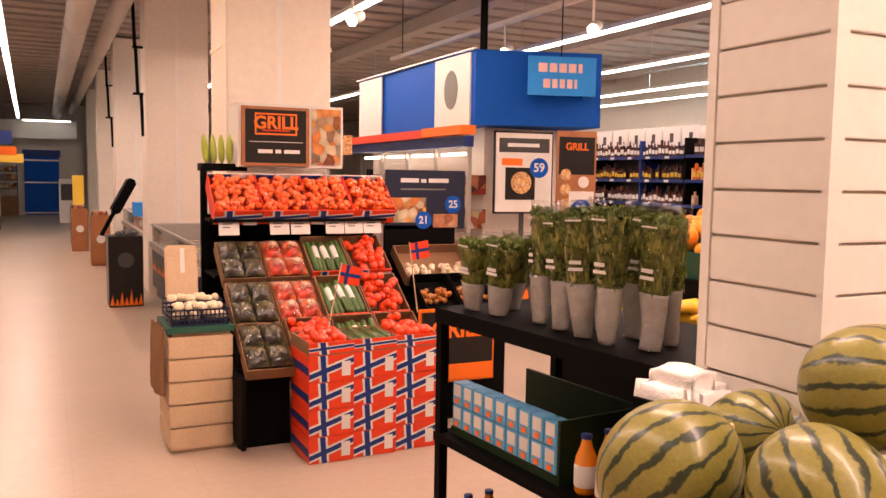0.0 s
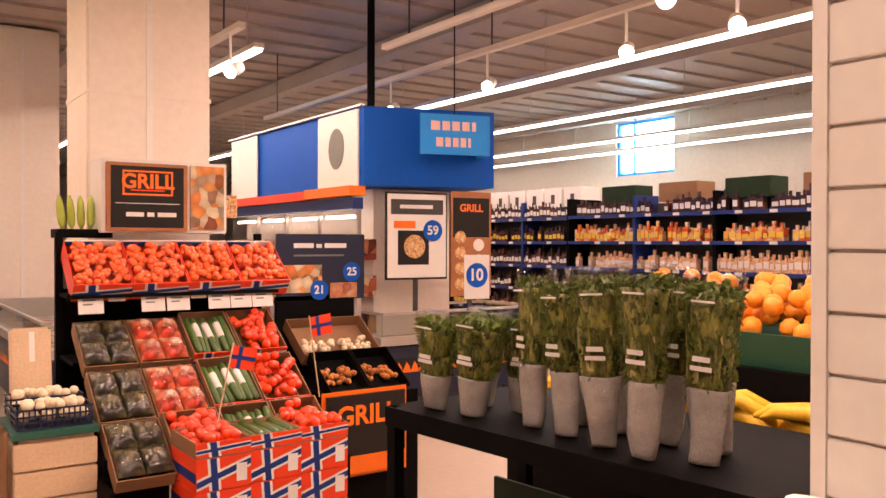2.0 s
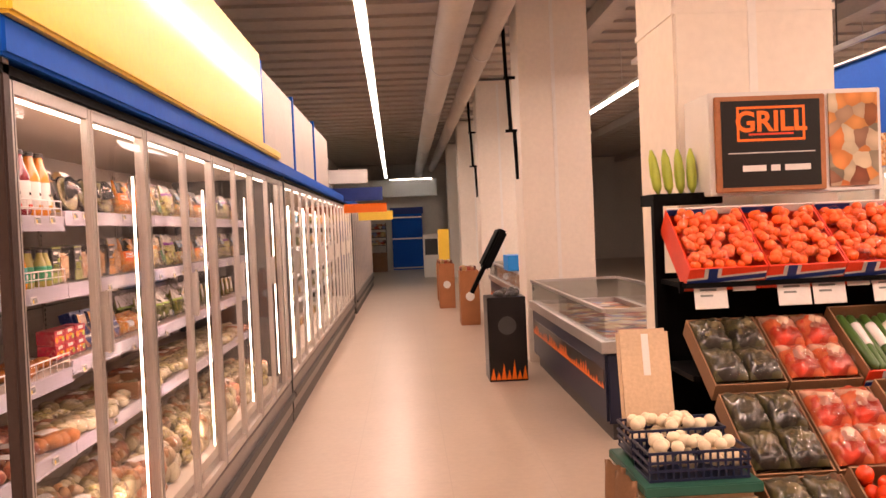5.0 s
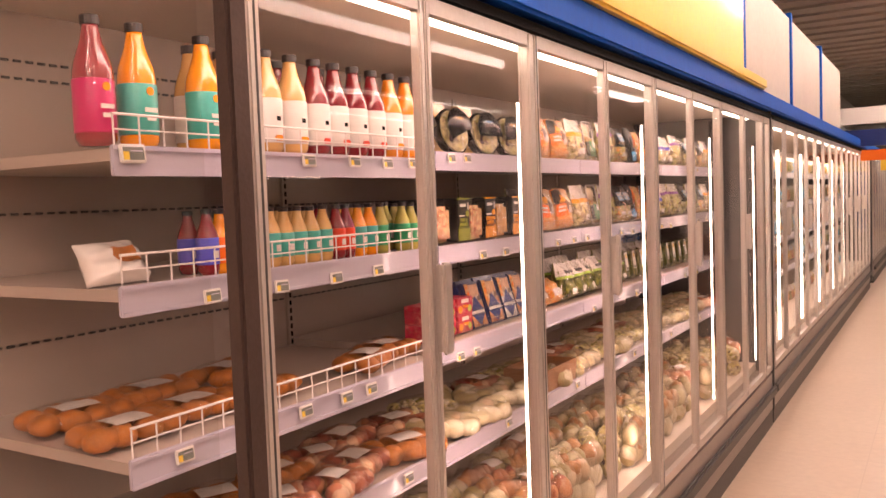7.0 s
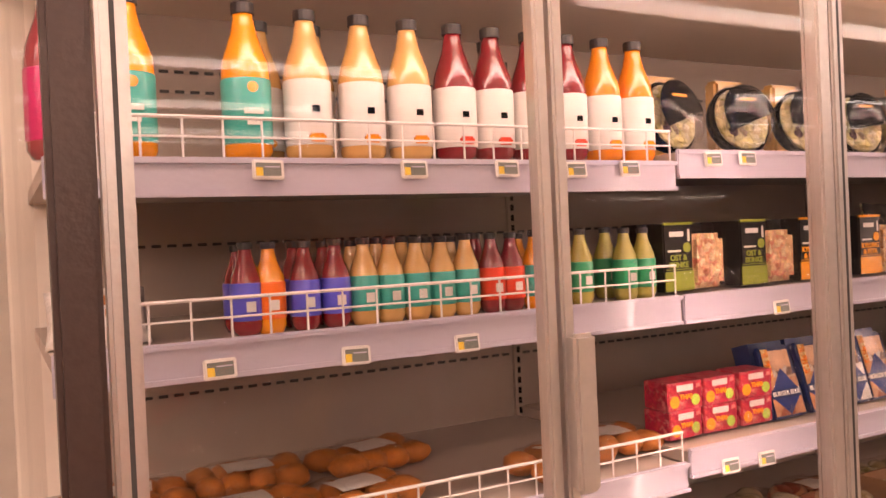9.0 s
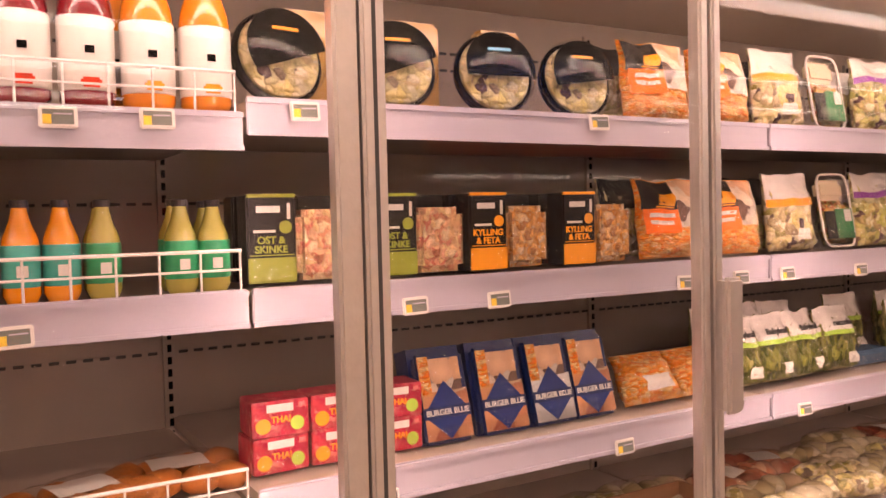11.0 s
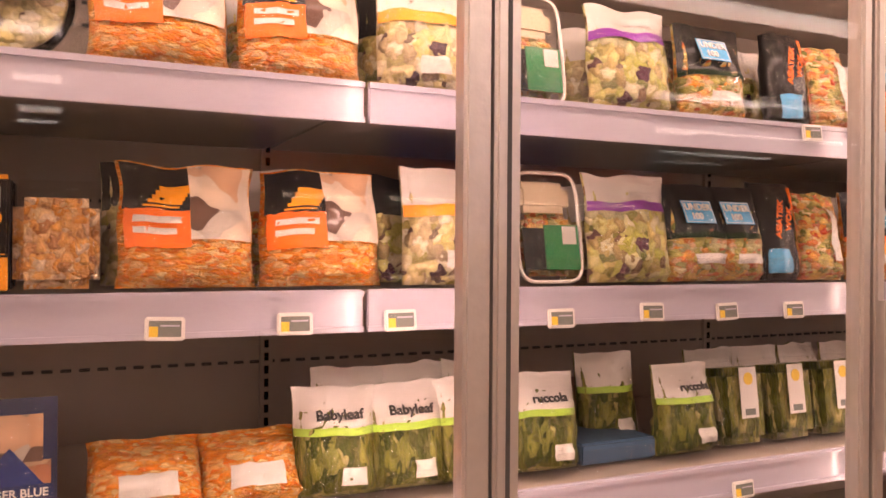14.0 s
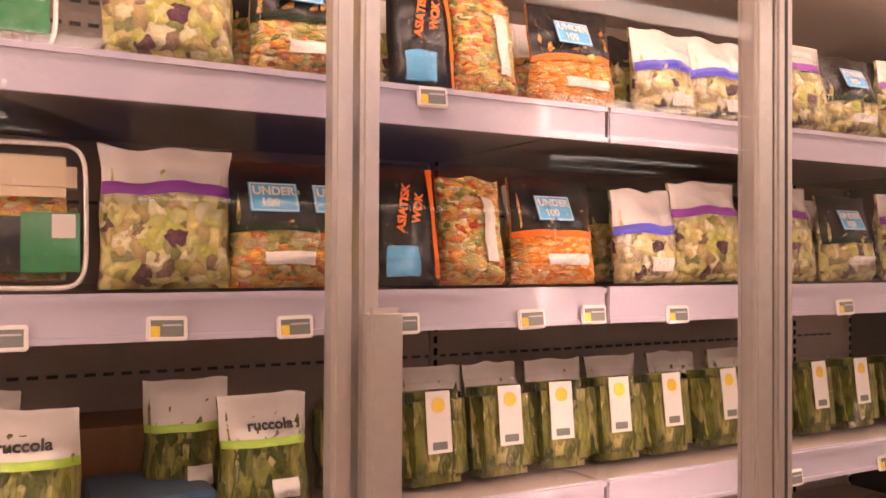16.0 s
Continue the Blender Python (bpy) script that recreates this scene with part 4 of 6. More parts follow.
def burger_pack(y, seed, shiny=False):
    b = thing("cheese_pack", pose(-0.335, y, Z3) @ pose(0, 0, 0, 0, -16, random.uniform(-6, 6)), "blue cheese pack with a navy diamond label", "cheese pack", "blue cheese packs")
    part("pack", box(-0.022, 0.0, -0.048, 0.048, 0, 0.155, bevel=0.006), "pack_navy", b)
    part("backing", box(-0.07, -0.023, -0.052, 0.052, 0, 0.168), "pack_navy", b)
    part("cheese_print", box(0.0, 0.0008, -0.026, 0.036, 0.088, 0.145, bevel=0.0003), "bowl_print", b)
    part("chutney_print", box(0.0, 0.0009, -0.045, -0.024, 0.082, 0.15, bevel=0.0003), "carrot", b)
    part("burger_print", box(0.0, 0.0007, -0.045, 0.045, 0.006, 0.09, bevel=0.0003), "steel" if shiny else "meat", b)
    bm = bmesh.new()
    pts = [(0.0015, y_, z_) for y_, z_ in ((-0.047, 0.05), (0.0, 0.006), (0.047, 0.05), (0.0, 0.106))]
    bm.faces.new([bm.verts.new(p) for p in pts])
    part("diamond", bm, "flag_blue", b)
    part("ribbon", box(0.0016, 0.0022, -0.046, 0.046, 0.042, 0.062), "pack_navy", b)
    words("lettering", "BURGER BLUE", 0.0135, "label_white", b, Matrix.Translation((0.0024, 0, 0.052)) @ FACE_X)
    f = part("film", pillow(0.098, 0.158, 0.02, seed + 1.3, 0.02, 0.98, 0.006, 14, 0.02, 0.98, 2.0), "clear", b, smooth=True)
    f.visible_shadow = False


for n, y in enumerate((0.36, 0.478, 0.588, 0.685)):
    burger_pack(y, n, n == 2)
for y, s in ((0.84, 1.0), (0.975, 2.0)):
    bag("carrot_bag", "low shiny bag of carrots with a white label", on_shelf(y, Z3, -0.35, 0, -30), 0.15, 0.105, 0.07, "carrot", None, 0.6, None, [("film_white", 0.25, 0.75, 0.15, 0.45)], s, group="carrot bags")


def leaf_bag(y, seed, w=0.125, h=0.15, x=-0.35):
    b = bag("lettuce_bag", "clear bag of green leaves with a white header and green stripe", on_shelf(y, Z3, x, random.uniform(-8, 8)), w, h, 0.08, "leaves", "film_white", 0.62, ("lime", 0.56, 0.63), [("label_white", 0.5, 0.78, 0.12, 0.28)], seed, group="lettuce bags")
    if x > -0.4:
        words("lettering", "Babyleaf" if y < 1.4 else "ruccola", 0.02, "dark_grey", b, pose(0.036, 0, h * 0.74, 0, -24, 0) @ FACE_X)


for n, y in enumerate((1.085, 1.19, 1.295, 1.42, 1.70)):
    leaf_bag(y, 1.7 * n + 0.4)
for n, y in enumerate((1.14, 1.25, 1.36, 1.62)):
    leaf_bag(y, 2.3 * n + 9, 0.12, 0.16, -0.46)
ft = thing("blue_crate", pose(-0.4, 1.565, Z3), "low blue tray on the shelf with dark leaf packs behind", "tray")
part("tray", box(-0.1, 0.05, -0.075, 0.075, 0, 0.035, bevel=0.004), "grey_blue", ft)
cb = thing("cardboard_box", pose(-0.6, 1.575, Z3), "brown cardboard box at the back of the shelf", "box")
part("carton", box(-0.08, 0.06, -0.1, 0.1, 0.0, 0.09, bevel=0.003), "cardboard", cb)


def clam(y, seed, half=False):
    b = thing("salad_tub", on_shelf(y, Z3, -0.335, random.uniform(-5, 5), -7), "clear clamshell tub of green leaves with a white label strip", "salad tub", "salad tubs")
    bm = box(-0.07, -0.004, -0.054, 0.054, 0.004, 0.138, bevel=0.014)
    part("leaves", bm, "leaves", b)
    f = part("tub", box(-0.074, 0.0, -0.058, 0.058, 0.0, 0.15, bevel=0.016), "clear", b)
    f.visible_shadow = False
    o = random.uniform(-0.012, 0.012)
    l = part("label", box(0.0012, 0.0022, o - 0.02, o + 0.02, 0.05, 0.138), "label_white", b, "white label strip with a yellow round print")
    part("print", lathe([(0.011, 0.0022), (0.011, 0.003)], 14), "tag_yellow", l).matrix_local = pose(0, o, 0.118, 0, 90, 0)
    part("barcode", box(0.0022, 0.0028, o - 0.012, o + 0.012, 0.055, 0.066), "screen", l)


for n, y in enumerate((1.9, 2.02, 2.14, 2.27, 2.4, 2.55, 2.7)):
    leaf_bag(y, 5.1 * n + 2, 0.12, 0.15, -0.5)
for n, y in enumerate((1.835, 1.955, 2.07, 2.175, 2.29, 2.40, 2.53, 2.65, 2.77, 2.9, 3.03, 3.16)):
    clam(y, n)


# bread, fillets and loose bags on the lower rows
def loaf(x, y, z, w, d, h, turn, seed, label="bag of golden bread rolls in clear film", content="bread"):
    b = thing("bread_bag" if content == "bread" else "produce_bag", pose(x, y, z + 0.001, 0, 0, turn), label, "bread" if content == "bread" else "bag", "bread bags" if content == "bread" else "produce bags")
    rnd = random.Random(int(seed * 100) + 5)
    bm, film = bmesh.new(), bmesh.new()
    r = min(w, d) * 0.44
    for i in range(4):
        for j in range(2):
            for lay in range(1 if h < 0.07 else 2):
                k = r * rnd.uniform(0.85, 1.1)
                c = Vector(((j - 0.5) * d * 0.95, (i - 1.5) * w * 0.5, h * 0.42 + lay * h * 0.7)) + Vector((rnd.uniform(-1, 1), rnd.uniform(-1, 1), 0.5 * rnd.random())) * r * 0.2
                m = Matrix.Translation(c) @ Euler((0, 0, rnd.uniform(0, 3))).to_matrix().to_4x4() @ Matrix.Diagonal((k * 1.15, k * 0.9, h * 0.42 + 0.004, 1))
                bmesh.ops.create_icosphere(bm, subdivisions=2, radius=1, matrix=m)
    bmesh.ops.create_icosphere(film, subdivisions=4, radius=1)
    top = h * (1.0 if h < 0.07 else 1.7)
    for v in film.verts:
        k = 1.08 + 0.10 * noise.noise(v.co * 3 + Vector((seed, 0, 0))) + 0.07 * noise.noise(v.co * 9 + Vector((0, seed, 0)))
        v.co = Vector((math.copysign(abs(v.co.x) ** 0.8, v.co.x) * d * 0.95 * k, math.copysign(abs(v.co.y) ** 0.8, v.co.y) * w * 1.02 * k, (max(v.co.z, -0.8) + 0.8) / 1.8 * top * k * 1.05 + 0.002))
    lo = min(v.co.z for v in bm.verts)
    for v in bm.verts:
        v.co.z -= lo
        v.co *= 1 + 0.06 * noise.noise(v.co * 60 + Vector((seed, 0, 0)))
    part("food", bm, content, b, smooth=True)
    f = part("film", film, "clear", b, smooth=True)
    f.visible_shadow = False
    if content in ("bread", "meat"):
        lab = bmesh.new()
        g = [[lab.verts.new((0.034 * u, w * 0.42 * v, top * (1.07 - 0.05 * u * u + 0.02 * noise.noise((u * 2, v * 2, seed))))) for v in (-1, -0.5, 0, 0.5, 1)] for u in (-1, -0.3, 0.3, 1)]
        for i in range(3):
            for j in range(4):
                lab.faces.new((g[i][j], g[i + 1][j], g[i + 1][j + 1], g[i][j + 1]))
        part("label", lab, "label_white", b, smooth=True)


for n, (y, x) in enumerate(((-0.98, -0.40), (-0.80, -0.42), (-0.62, -0.40), (-0.22, -0.38), (-0.08, -0.42), (-0.95, -0.6), (-0.74, -0.62), (-0.5, -0.62))):
    loaf(x, y, Z3 - 0.022 - 0.004, 0.10, 0.075, 0.045, random.uniform(-20, 20), n)
wb = bag("wrap_bag", "white paper bag of wraps lying on the shelf", pose(-0.36, -1.0, Z2 - 0.02 + 0.016) @ pose(0, 0, 0, 0, -30, 0), 0.14, 0.09, 0.07, "film_white", None, 0.6, None, [("bread", 0.35, 0.75, 0.3, 0.7)], 2, body_film=False)
for row, (zz, x0) in enumerate(((Z4, -0.36), (0.40, -0.22), (0.40, -0.42), (Z4, -0.52))):
    y, n = -1.0, 0
    while y < 3.45:
        w = random.uniform(0.075, 0.11)
        kind = random.choice(["veg", "meat", "veg", "veg", "slaw"]) if y > 0.1 else random.choice(["meat", "bread", "meat"])
        loaf(x0 + random.uniform(-0.03, 0.03), y, zz - 0.006 if zz == Z4 else zz, w, 0.09, 0.06 if zz == Z4 else 0.11, random.uniform(-30, 30), n * 1.7 + row * 31, "clear shiny bag of fresh vegetables" if y > 0.1 else "clear film pack of chilled food", kind)
        y += w * 2.0
        n += 1
ob_ = thing("produce_carton", pose(-0.36, 0.88, Z4), "open cardboard carton on the lower shelf", "carton")
bm = box(-0.1, 0.08, -0.14, 0.14, 0.0, 0.012)
for a in ((-0.1, -0.094, -0.14, 0.14), (0.074, 0.08, -0.14, 0.14), (-0.094, 0.074, -0.14, -0.134), (-0.094, 0.074, 0.134, 0.14)):
    box(*a, 0.012, 0.08, bm)
part("carton", bm, "cardboard", ob_)

# packs in the farther cabinets
pack_src = {}
for c in ("slaw", "wok", "leaves", "film_white", "chicken", "pack_sky", "meat"):
    p = thing("chilled_pack", pose(-0.36, 3.7, Z1), "chilled food pack in the fridge", "food pack", "far fridge packs")
    part("pack", pillow(0.15, 0.15, 0.08, len(c), n=6), c, p, smooth=True)
    part("header", pillow(0.15, 0.15, 0.08, len(c), 0.7, 1, 0.002, 4), "label_white", p, smooth=True)
    pack_src[c] = p
keys = list(pack_src)
for n, c in enumerate(keys):
    pack_src[c].matrix_world = pose(-0.36, 3.72 + 0.17 * n, Z1 + 0.001)
for z in (Z1, Z2, Z3, Z4, 0.405):
    for k in range(46):
        if z == Z1 and k < 7:
            continue
        copy_thing(pack_src[random.choice(keys)], pose(-0.36, 3.72 + 0.17 * k, z + 0.001, 0, 0, random.uniform(-8, 8)))
    for k in range(22):
        copy_thing(pack_src[random.choice(keys)], pose(-0.36, 12.45 + 0.34 * k, z + 0.001, 0, 0, random.uniform(-8, 8)))


# ---- promotion display ----
def heap(rx, ry, n, r, seed, dz=0.5):
    """A heap of round pieces in a crate of half-size rx, ry."""
    bm = bmesh.new()
    rnd = random.Random(seed)
    for k in range(n):
        x, y = rnd.uniform(-rx, rx), rnd.uniform(-ry, ry)
        z = r * 0.8 + (dz * r if k > n * 0.5 else 0) + rnd.uniform(0, r * 0.4)
        s = r * rnd.uniform(0.9, 1.08)
        bmesh.ops.create_icosphere(bm, subdivisions=2, radius=s, matrix=Matrix.Translation((x, y, z)))
    return bm


def flag_face(parent, x0, x1, z0, z1, y, lean=0.28):
    """Red face with a white-edged blue cross, facing -y."""
    w, h = x1 - x0, z1 - z0
    for c, half, out in (("label_white", 0.11, 0.001), ("flag_blue", 0.06, 0.002)):
        bm = bmesh.new()
        a = [(x0, z0 + h * (0.5 - lean - half * 1.6)), (x1, z0 + h * (0.5 + lean - half * 1.6)), (x1, z0 + h * (0.5 + lean + half * 1.6)), (x0, z0 + h * (0.5 - lean + half * 1.6))]
        bm.faces.new([bm.verts.new((px, y - out, min(max(pz, z0), z1))) for px, pz in a])
        part("cross_band", bm, c, parent)
        bm = bmesh.new()
        a = [(0.34 - half, z0), (0.34 + half, z0), (0.30 + half, z1), (0.30 - half, z1)]
        bm.faces.new([bm.verts.new((x0 + w * px, y - out - 0.0005, pz)) for px, pz in a])
        part("cross_post", bm, c, parent)


def crate(m, label, w=0.27, d=0.36, h=0.11, side="cardboard", flag=False):
    c = thing("produce_crate", m, label, "crate", "produce crates")
    part("bottom", box(-w / 2, w / 2, -d / 2, d / 2, 0, 0.006), side, c)
    for n, a in enumerate(((-w / 2, w / 2, -d / 2, -d / 2 + 0.006), (-w / 2, w / 2, d / 2 - 0.006, d / 2), (-w / 2, -w / 2 + 0.006, -d / 2 + 0.006, d / 2 - 0.006), (w / 2 - 0.006, w / 2, -d / 2 + 0.006, d / 2 - 0.006))):
        p = part("side", box(*a, 0.006, h), "red" if flag and n == 0 else side, c)
    if flag:
        flag_face(c, -w / 2, w / 2, 0.004, h, -d / 2, 0.12)
    return c


ds = thing("display_stand", pose(0, 0, 0), "black tiered display stand for produce crates", "display stand")
for x in (2.06, 3.24):
    part("post", box(x - 0.02, x + 0.02, 0.30, 0.34, 0, 1.62), "black", ds)
    part("side_panel", box(x - 0.012, x + 0.012, -0.9, 0.30, 0.05, 0.45), "black", ds)
for y, z in ((0.05, 1.28), (0.0, 0.93), (-0.33, 0.70), (-0.66, 0.47)):
    part("tier", box(2.06, 3.24, y - 0.06, 0.30, z - 0.02, z), "black", ds)
part("price_rail", box(2.05, 3.28, 0.03, 0.045, 1.24, 1.285), "black", ds)
part("skirt", box(2.07, 2.37, -0.70, -0.66, 0, 0.55), "black", ds)
part("back_panel", box(2.06, 3.24, 0.34, 0.36, 0.1, 1.3), "black", ds)

TILT = 35
rows = [(-0.03, 0.965), (-0.35, 0.735), (-0.68, 0.53)]
cols = [2.22, 2.50, 2.78, 3.06]
for r, (y, z) in enumerate(rows):
    for c, x in enumerate(cols):
        m = pose(x, y, z, TILT, 0, 0)
        if c == 0 or (c == 1 and r < 2):
            kind = "aubergine" if c == 0 else "pepper"
            k = crate(m, "brown cardboard crate of film-wrapped " + ("aubergines" if c == 0 else "red peppers"), h=0.075)
            for i in (-1, 1):
                for j in (-1, 1):
                    b = part("pack", pillow(0.135, 0.175, 0.085, i + 3 * j + 7 * r + c, crumple=1.6), kind, k, "shiny film pack", smooth=True)
                    b.matrix_local = pose(0.064 * i, 0.083 * j - 0.075, 0.07) @ Matrix(((0, 1, 0, 0), (0, 0, 1, 0), (1, 0, 0, 0), (0, 0, 0, 1)))
                    part("sticker", box(-0.022, 0.022, -0.016, 0.016, 0.1, 0.103, bevel=0.001), "lime" if c == 0 else "tag_yellow", b).matrix_local = b.matrix_local.inverted() @ pose(0.064 * i + 0.012, 0.083 * j + 0.01, 0.016)
                    f = part("film", pillow(0.135, 0.175, 0.09, i + j + 5 * r, 0.02, 0.98, 0.004, 14, 0.02, 0.98, 2.4), "clear", b, smooth=True)
                    f.visible_shadow = False
        elif c == 2:
            k = crate(m, "flag-printed crate of long green cucumbers", side="cardboard", flag=True)
            for i in range(7):
                q = part("cucumber", lathe([(0.006, -0.15), (0.018, -0.135), (0.021, 0), (0.018, 0.135), (0.006, 0.15)], 12), "cucumber", k, smooth=True)
                q.matrix_local = pose(-0.1 + 0.033 * i, -0.01, 0.085 + random.uniform(-0.01, 0.02), 90 + random.uniform(-3, 3), 0, random.uniform(-5, 5))
                if i % 2:
                    part("wrap", lathe([(0.0215, -0.09), (0.0225, -0.08), (0.0225, 0.02), (0.0215, 0.03)], 12), "film_white", q, smooth=True)
        else:
            k = crate(m, "flag-printed crate heaped with red tomatoes", flag=True)
            tagged(part("tomatoes", heap(0.11, 0.155, 46, 0.028, r * 5 + c, 1.3), "tomato", k, smooth=True), kind="stuff").location = (0, 0, 0.055)

for c in range(4):
    k = crate(pose(2.22 + 0.31 * c, 0.17, 1.36, 40, 0, 0), "flag-printed crate of film-packed tomatoes", 0.305, 0.36, 0.12, "red", True)
    part("rim", box(-0.15, 0.15, 0.168, 0.174, 0.1, 0.135), "label_white", k)
    part("blue_rim", box(-0.15, 0.0, 0.166, 0.1675, 0.1, 0.13), "flag_blue", k)
    for i in (-1, 0, 1):
        for j in (-1, 0, 1):
            b = part("punnet", heap(0.034, 0.042, 12, 0.021, 9 * c + 3 * i + j, 1.0), "film_tomato", k, "tomatoes packed in clear film", smooth=True)
            b.location = (0.095 * i, 0.108 * j, 0.085)
            tagged(b, kind="stuff")
            f = part("film", pillow(0.092, 0.105, 0.07, i + j * 3 + c, crumple=2), "clear", b, smooth=True)
            f.matrix_local = Matrix.Translation((0, -0.052, 0.03)) @ Matrix(((0, 1, 0, 0), (0, 0, 1, 0), (1, 0, 0, 0), (0, 0, 0, 1)))
            f.visible_shadow = False

for n, x in enumerate((2.165, 2.30, 2.495, 2.635, 2.755, 2.875, 3.01, 3.145)):
    small = n in (1, 4)
    t = thing("price_card", pose(x, 0.022, 1.27, -12, 0, 0), "white price card on the display rail", "price card", "display price cards")
    h, w = (0.05, 0.09) if small else (0.115, 0.13)
    part("card", box(-w / 2, w / 2, -0.004, 0.0, -h + 0.02, 0.02, bevel=0.001), "label_white", t)
    for k in range(1 if small else 3):
        part("print", box(-w * 0.32, w * (0.3 - 0.12 * k), -0.0055, -0.004, -0.004 - 0.022 * k, 0.004 - 0.022 * k), "screen", t)

# flag boxes in front
for c in range(3):
    for r in range(4):
        x0 = 2.36 + 0.262 * c
        hgt = 0.15
        b = thing("flag_box", pose(x0, -1.12 + 0.02 * c, hgt * r), "red cardboard box printed with a blue and white cross", "box", "flag boxes")
        part("carton", box(0, 0.256, 0, 0.36, 0.001, hgt - 0.001, bevel=0.003), "red", b)
        flag_face(b, 0.002, 0.254, 0.003, hgt - 0.003, 0.0)
        bm = bmesh.new()
        bm.faces.new([bm.verts.new(p) for p in ((-0.001, 0.36, 0.04), (-0.001, 0.0, 0.04), (-0.001, 0.0, 0.085), (-0.001, 0.36, 0.085))])
        part("side_band", bm, "flag_blue", b)
        part("label", box(0.185, 0.235, -0.004, -0.003, 0.03, 0.11), "label_white", b)
for c, kind in enumerate(("tomato", "cucumber", "tomato")):
    k = crate(pose(2.488 + 0.262 * c, -0.94 + 0.02 * c, 0.601, 0, 0, 0), "open flag-printed crate of " + ("cucumbers" if c == 1 else "red tomatoes") + " on the box stack", 0.256, 0.36, 0.07, "cardboard", True)
    if kind == "tomato":
        tagged(part("tomatoes", heap(0.1, 0.15, 50, 0.027, 90 + c, 1.4), "tomato", k, smooth=True), kind="stuff").location = (0, 0, 0.012)
    else:
        for i in range(6):
            part("cucumber", lathe([(0.006, -0.15), (0.018, -0.135), (0.021, 0), (0.018, 0.135), (0.006, 0.15)], 12), "cucumber", k, smooth=True).matrix_local = pose(-0.095 + 0.038 * i, 0, 0.05 + 0.012 * (i % 2), 90, 0, random.uniform(-3, 3))
for x, y, z, t in ((2.58, -0.85, 0.82, 12), (3.22, -0.55, 0.9, -8)):
    f = thing("paper_flag", pose(x, y, z, 0, t, 0), "small red paper flag with a blue cross on a stick", "flag", "paper flags")
    part("stick", rod((0, 0, -0.2), (0, 0, 0.26), 0.004, sides=6), "wood", f)
    part("cloth", box(0.004, 0.13, -0.001, 0.001, 0.14, 0.25), "red", f)
    part("cross_band", box(0.004, 0.13, -0.003, -0.001, 0.185, 0.205), "flag_blue", f)
    part("cross_post", box(0.035, 0.055, -0.0045, -0.003, 0.14, 0.25), "flag_blue", f)

# header with the grill board
hb = thing("grill_sign", pose(0, 0.26, 0), "grill promotion board with a food picture above the display", "sign")
part("backing", box(2.28, 3.02, 0.02, 0.32, 1.62, 2.05, bevel=0.004), "label_white", hb)
part("board", box(2.30, 2.77, 0.0, 0.018, 1.63, 2.03, bevel=0.004), "rust_wood", hb)
part("slate", box(2.325, 2.745, -0.003, 0.0, 1.65, 2.01), "pack_black", hb)
bm = bmesh.new()
for a in ((2.39, 2.68, 1.975, 1.985), (2.39, 2.68, 1.84, 1.85), (2.39, 2.40, 1.85, 1.975), (2.67, 2.68, 1.85, 1.975)):
    box(a[0], a[1], -0.0045, -0.003, a[2], a[3], bm)
part("border", bm, "orange", hb)
words("lettering", "GRILL", 0.118, "orange", hb, Matrix.Translation((2.535, -0.0045, 1.918)) @ FACE_MY)
part("rule", box(2.35, 2.72, -0.0045, -0.003, 1.79, 1.794), "label_white", hb)
for k, (a, w) in enumerate(((2.41, 0.10), (2.53, 0.04), (2.59, 0.11))):
    part("script", box(a, a + w, -0.0045, -0.003, 1.715, 1.74, bevel=0.0005), "label_white", hb)
part("small_print", box(2.44, 2.63, -0.0045, -0.003, 1.865, 1.873), "red", hb)
bm = bmesh.new()
part("food_picture", box(2.79, 3.0, 0.01, 0.019, 1.64, 2.03), "food_print", hb, "printed picture of grilled food")
part("bottle_print", box(3.0, 3.1, 0.05, 0.06, 1.72, 1.86), "chicken", hb)
bn = thing("banana_bunch", pose(2.2, 0.42, 1.64), "bunch of greenish bananas on top of the display", "bananas")
for k in range(5):
    part("banana", lathe([(0.006, 0), (0.02, 0.03), (0.024, 0.09), (0.018, 0.16), (0.006, 0.2)], 10), "green_banana", bn, smooth=True).matrix_local = pose(-0.1 + 0.05 * k, 0, 0, -10, 8 * (k - 2) * 0.3, 0)
part("holder", box(-0.14, 0.16, -0.06, 0.14, -0.05, 0.0), "black", bn)

# side display with mushrooms and the dark sign
sd = thing("side_display", pose(0, 0, 0), "black slanted stand with mushroom trays beside the main display", "display stand")
part("body", box(3.30, 3.86, -0.62, 0.18, 0, 0.70), "black", sd)
part("back", box(3.30, 3.86, 0.16, 0.19, 0.70, 1.22), "black", sd)
part("board", box(3.22, 3.72, -0.70, -0.68, 0.28, 0.72), "pack_black", sd)
part("board_rim", box(3.20, 3.74, -0.68, -0.67, 0.26, 0.74), "orange", sd)
words("lettering", "GRILL", 0.15, "orange", sd, Matrix.Translation((3.47, -0.702, 0.6)) @ FACE_MY)
part("flames", box(3.22, 3.72, -0.703, -0.7, 0.28, 0.38), "orange", sd)
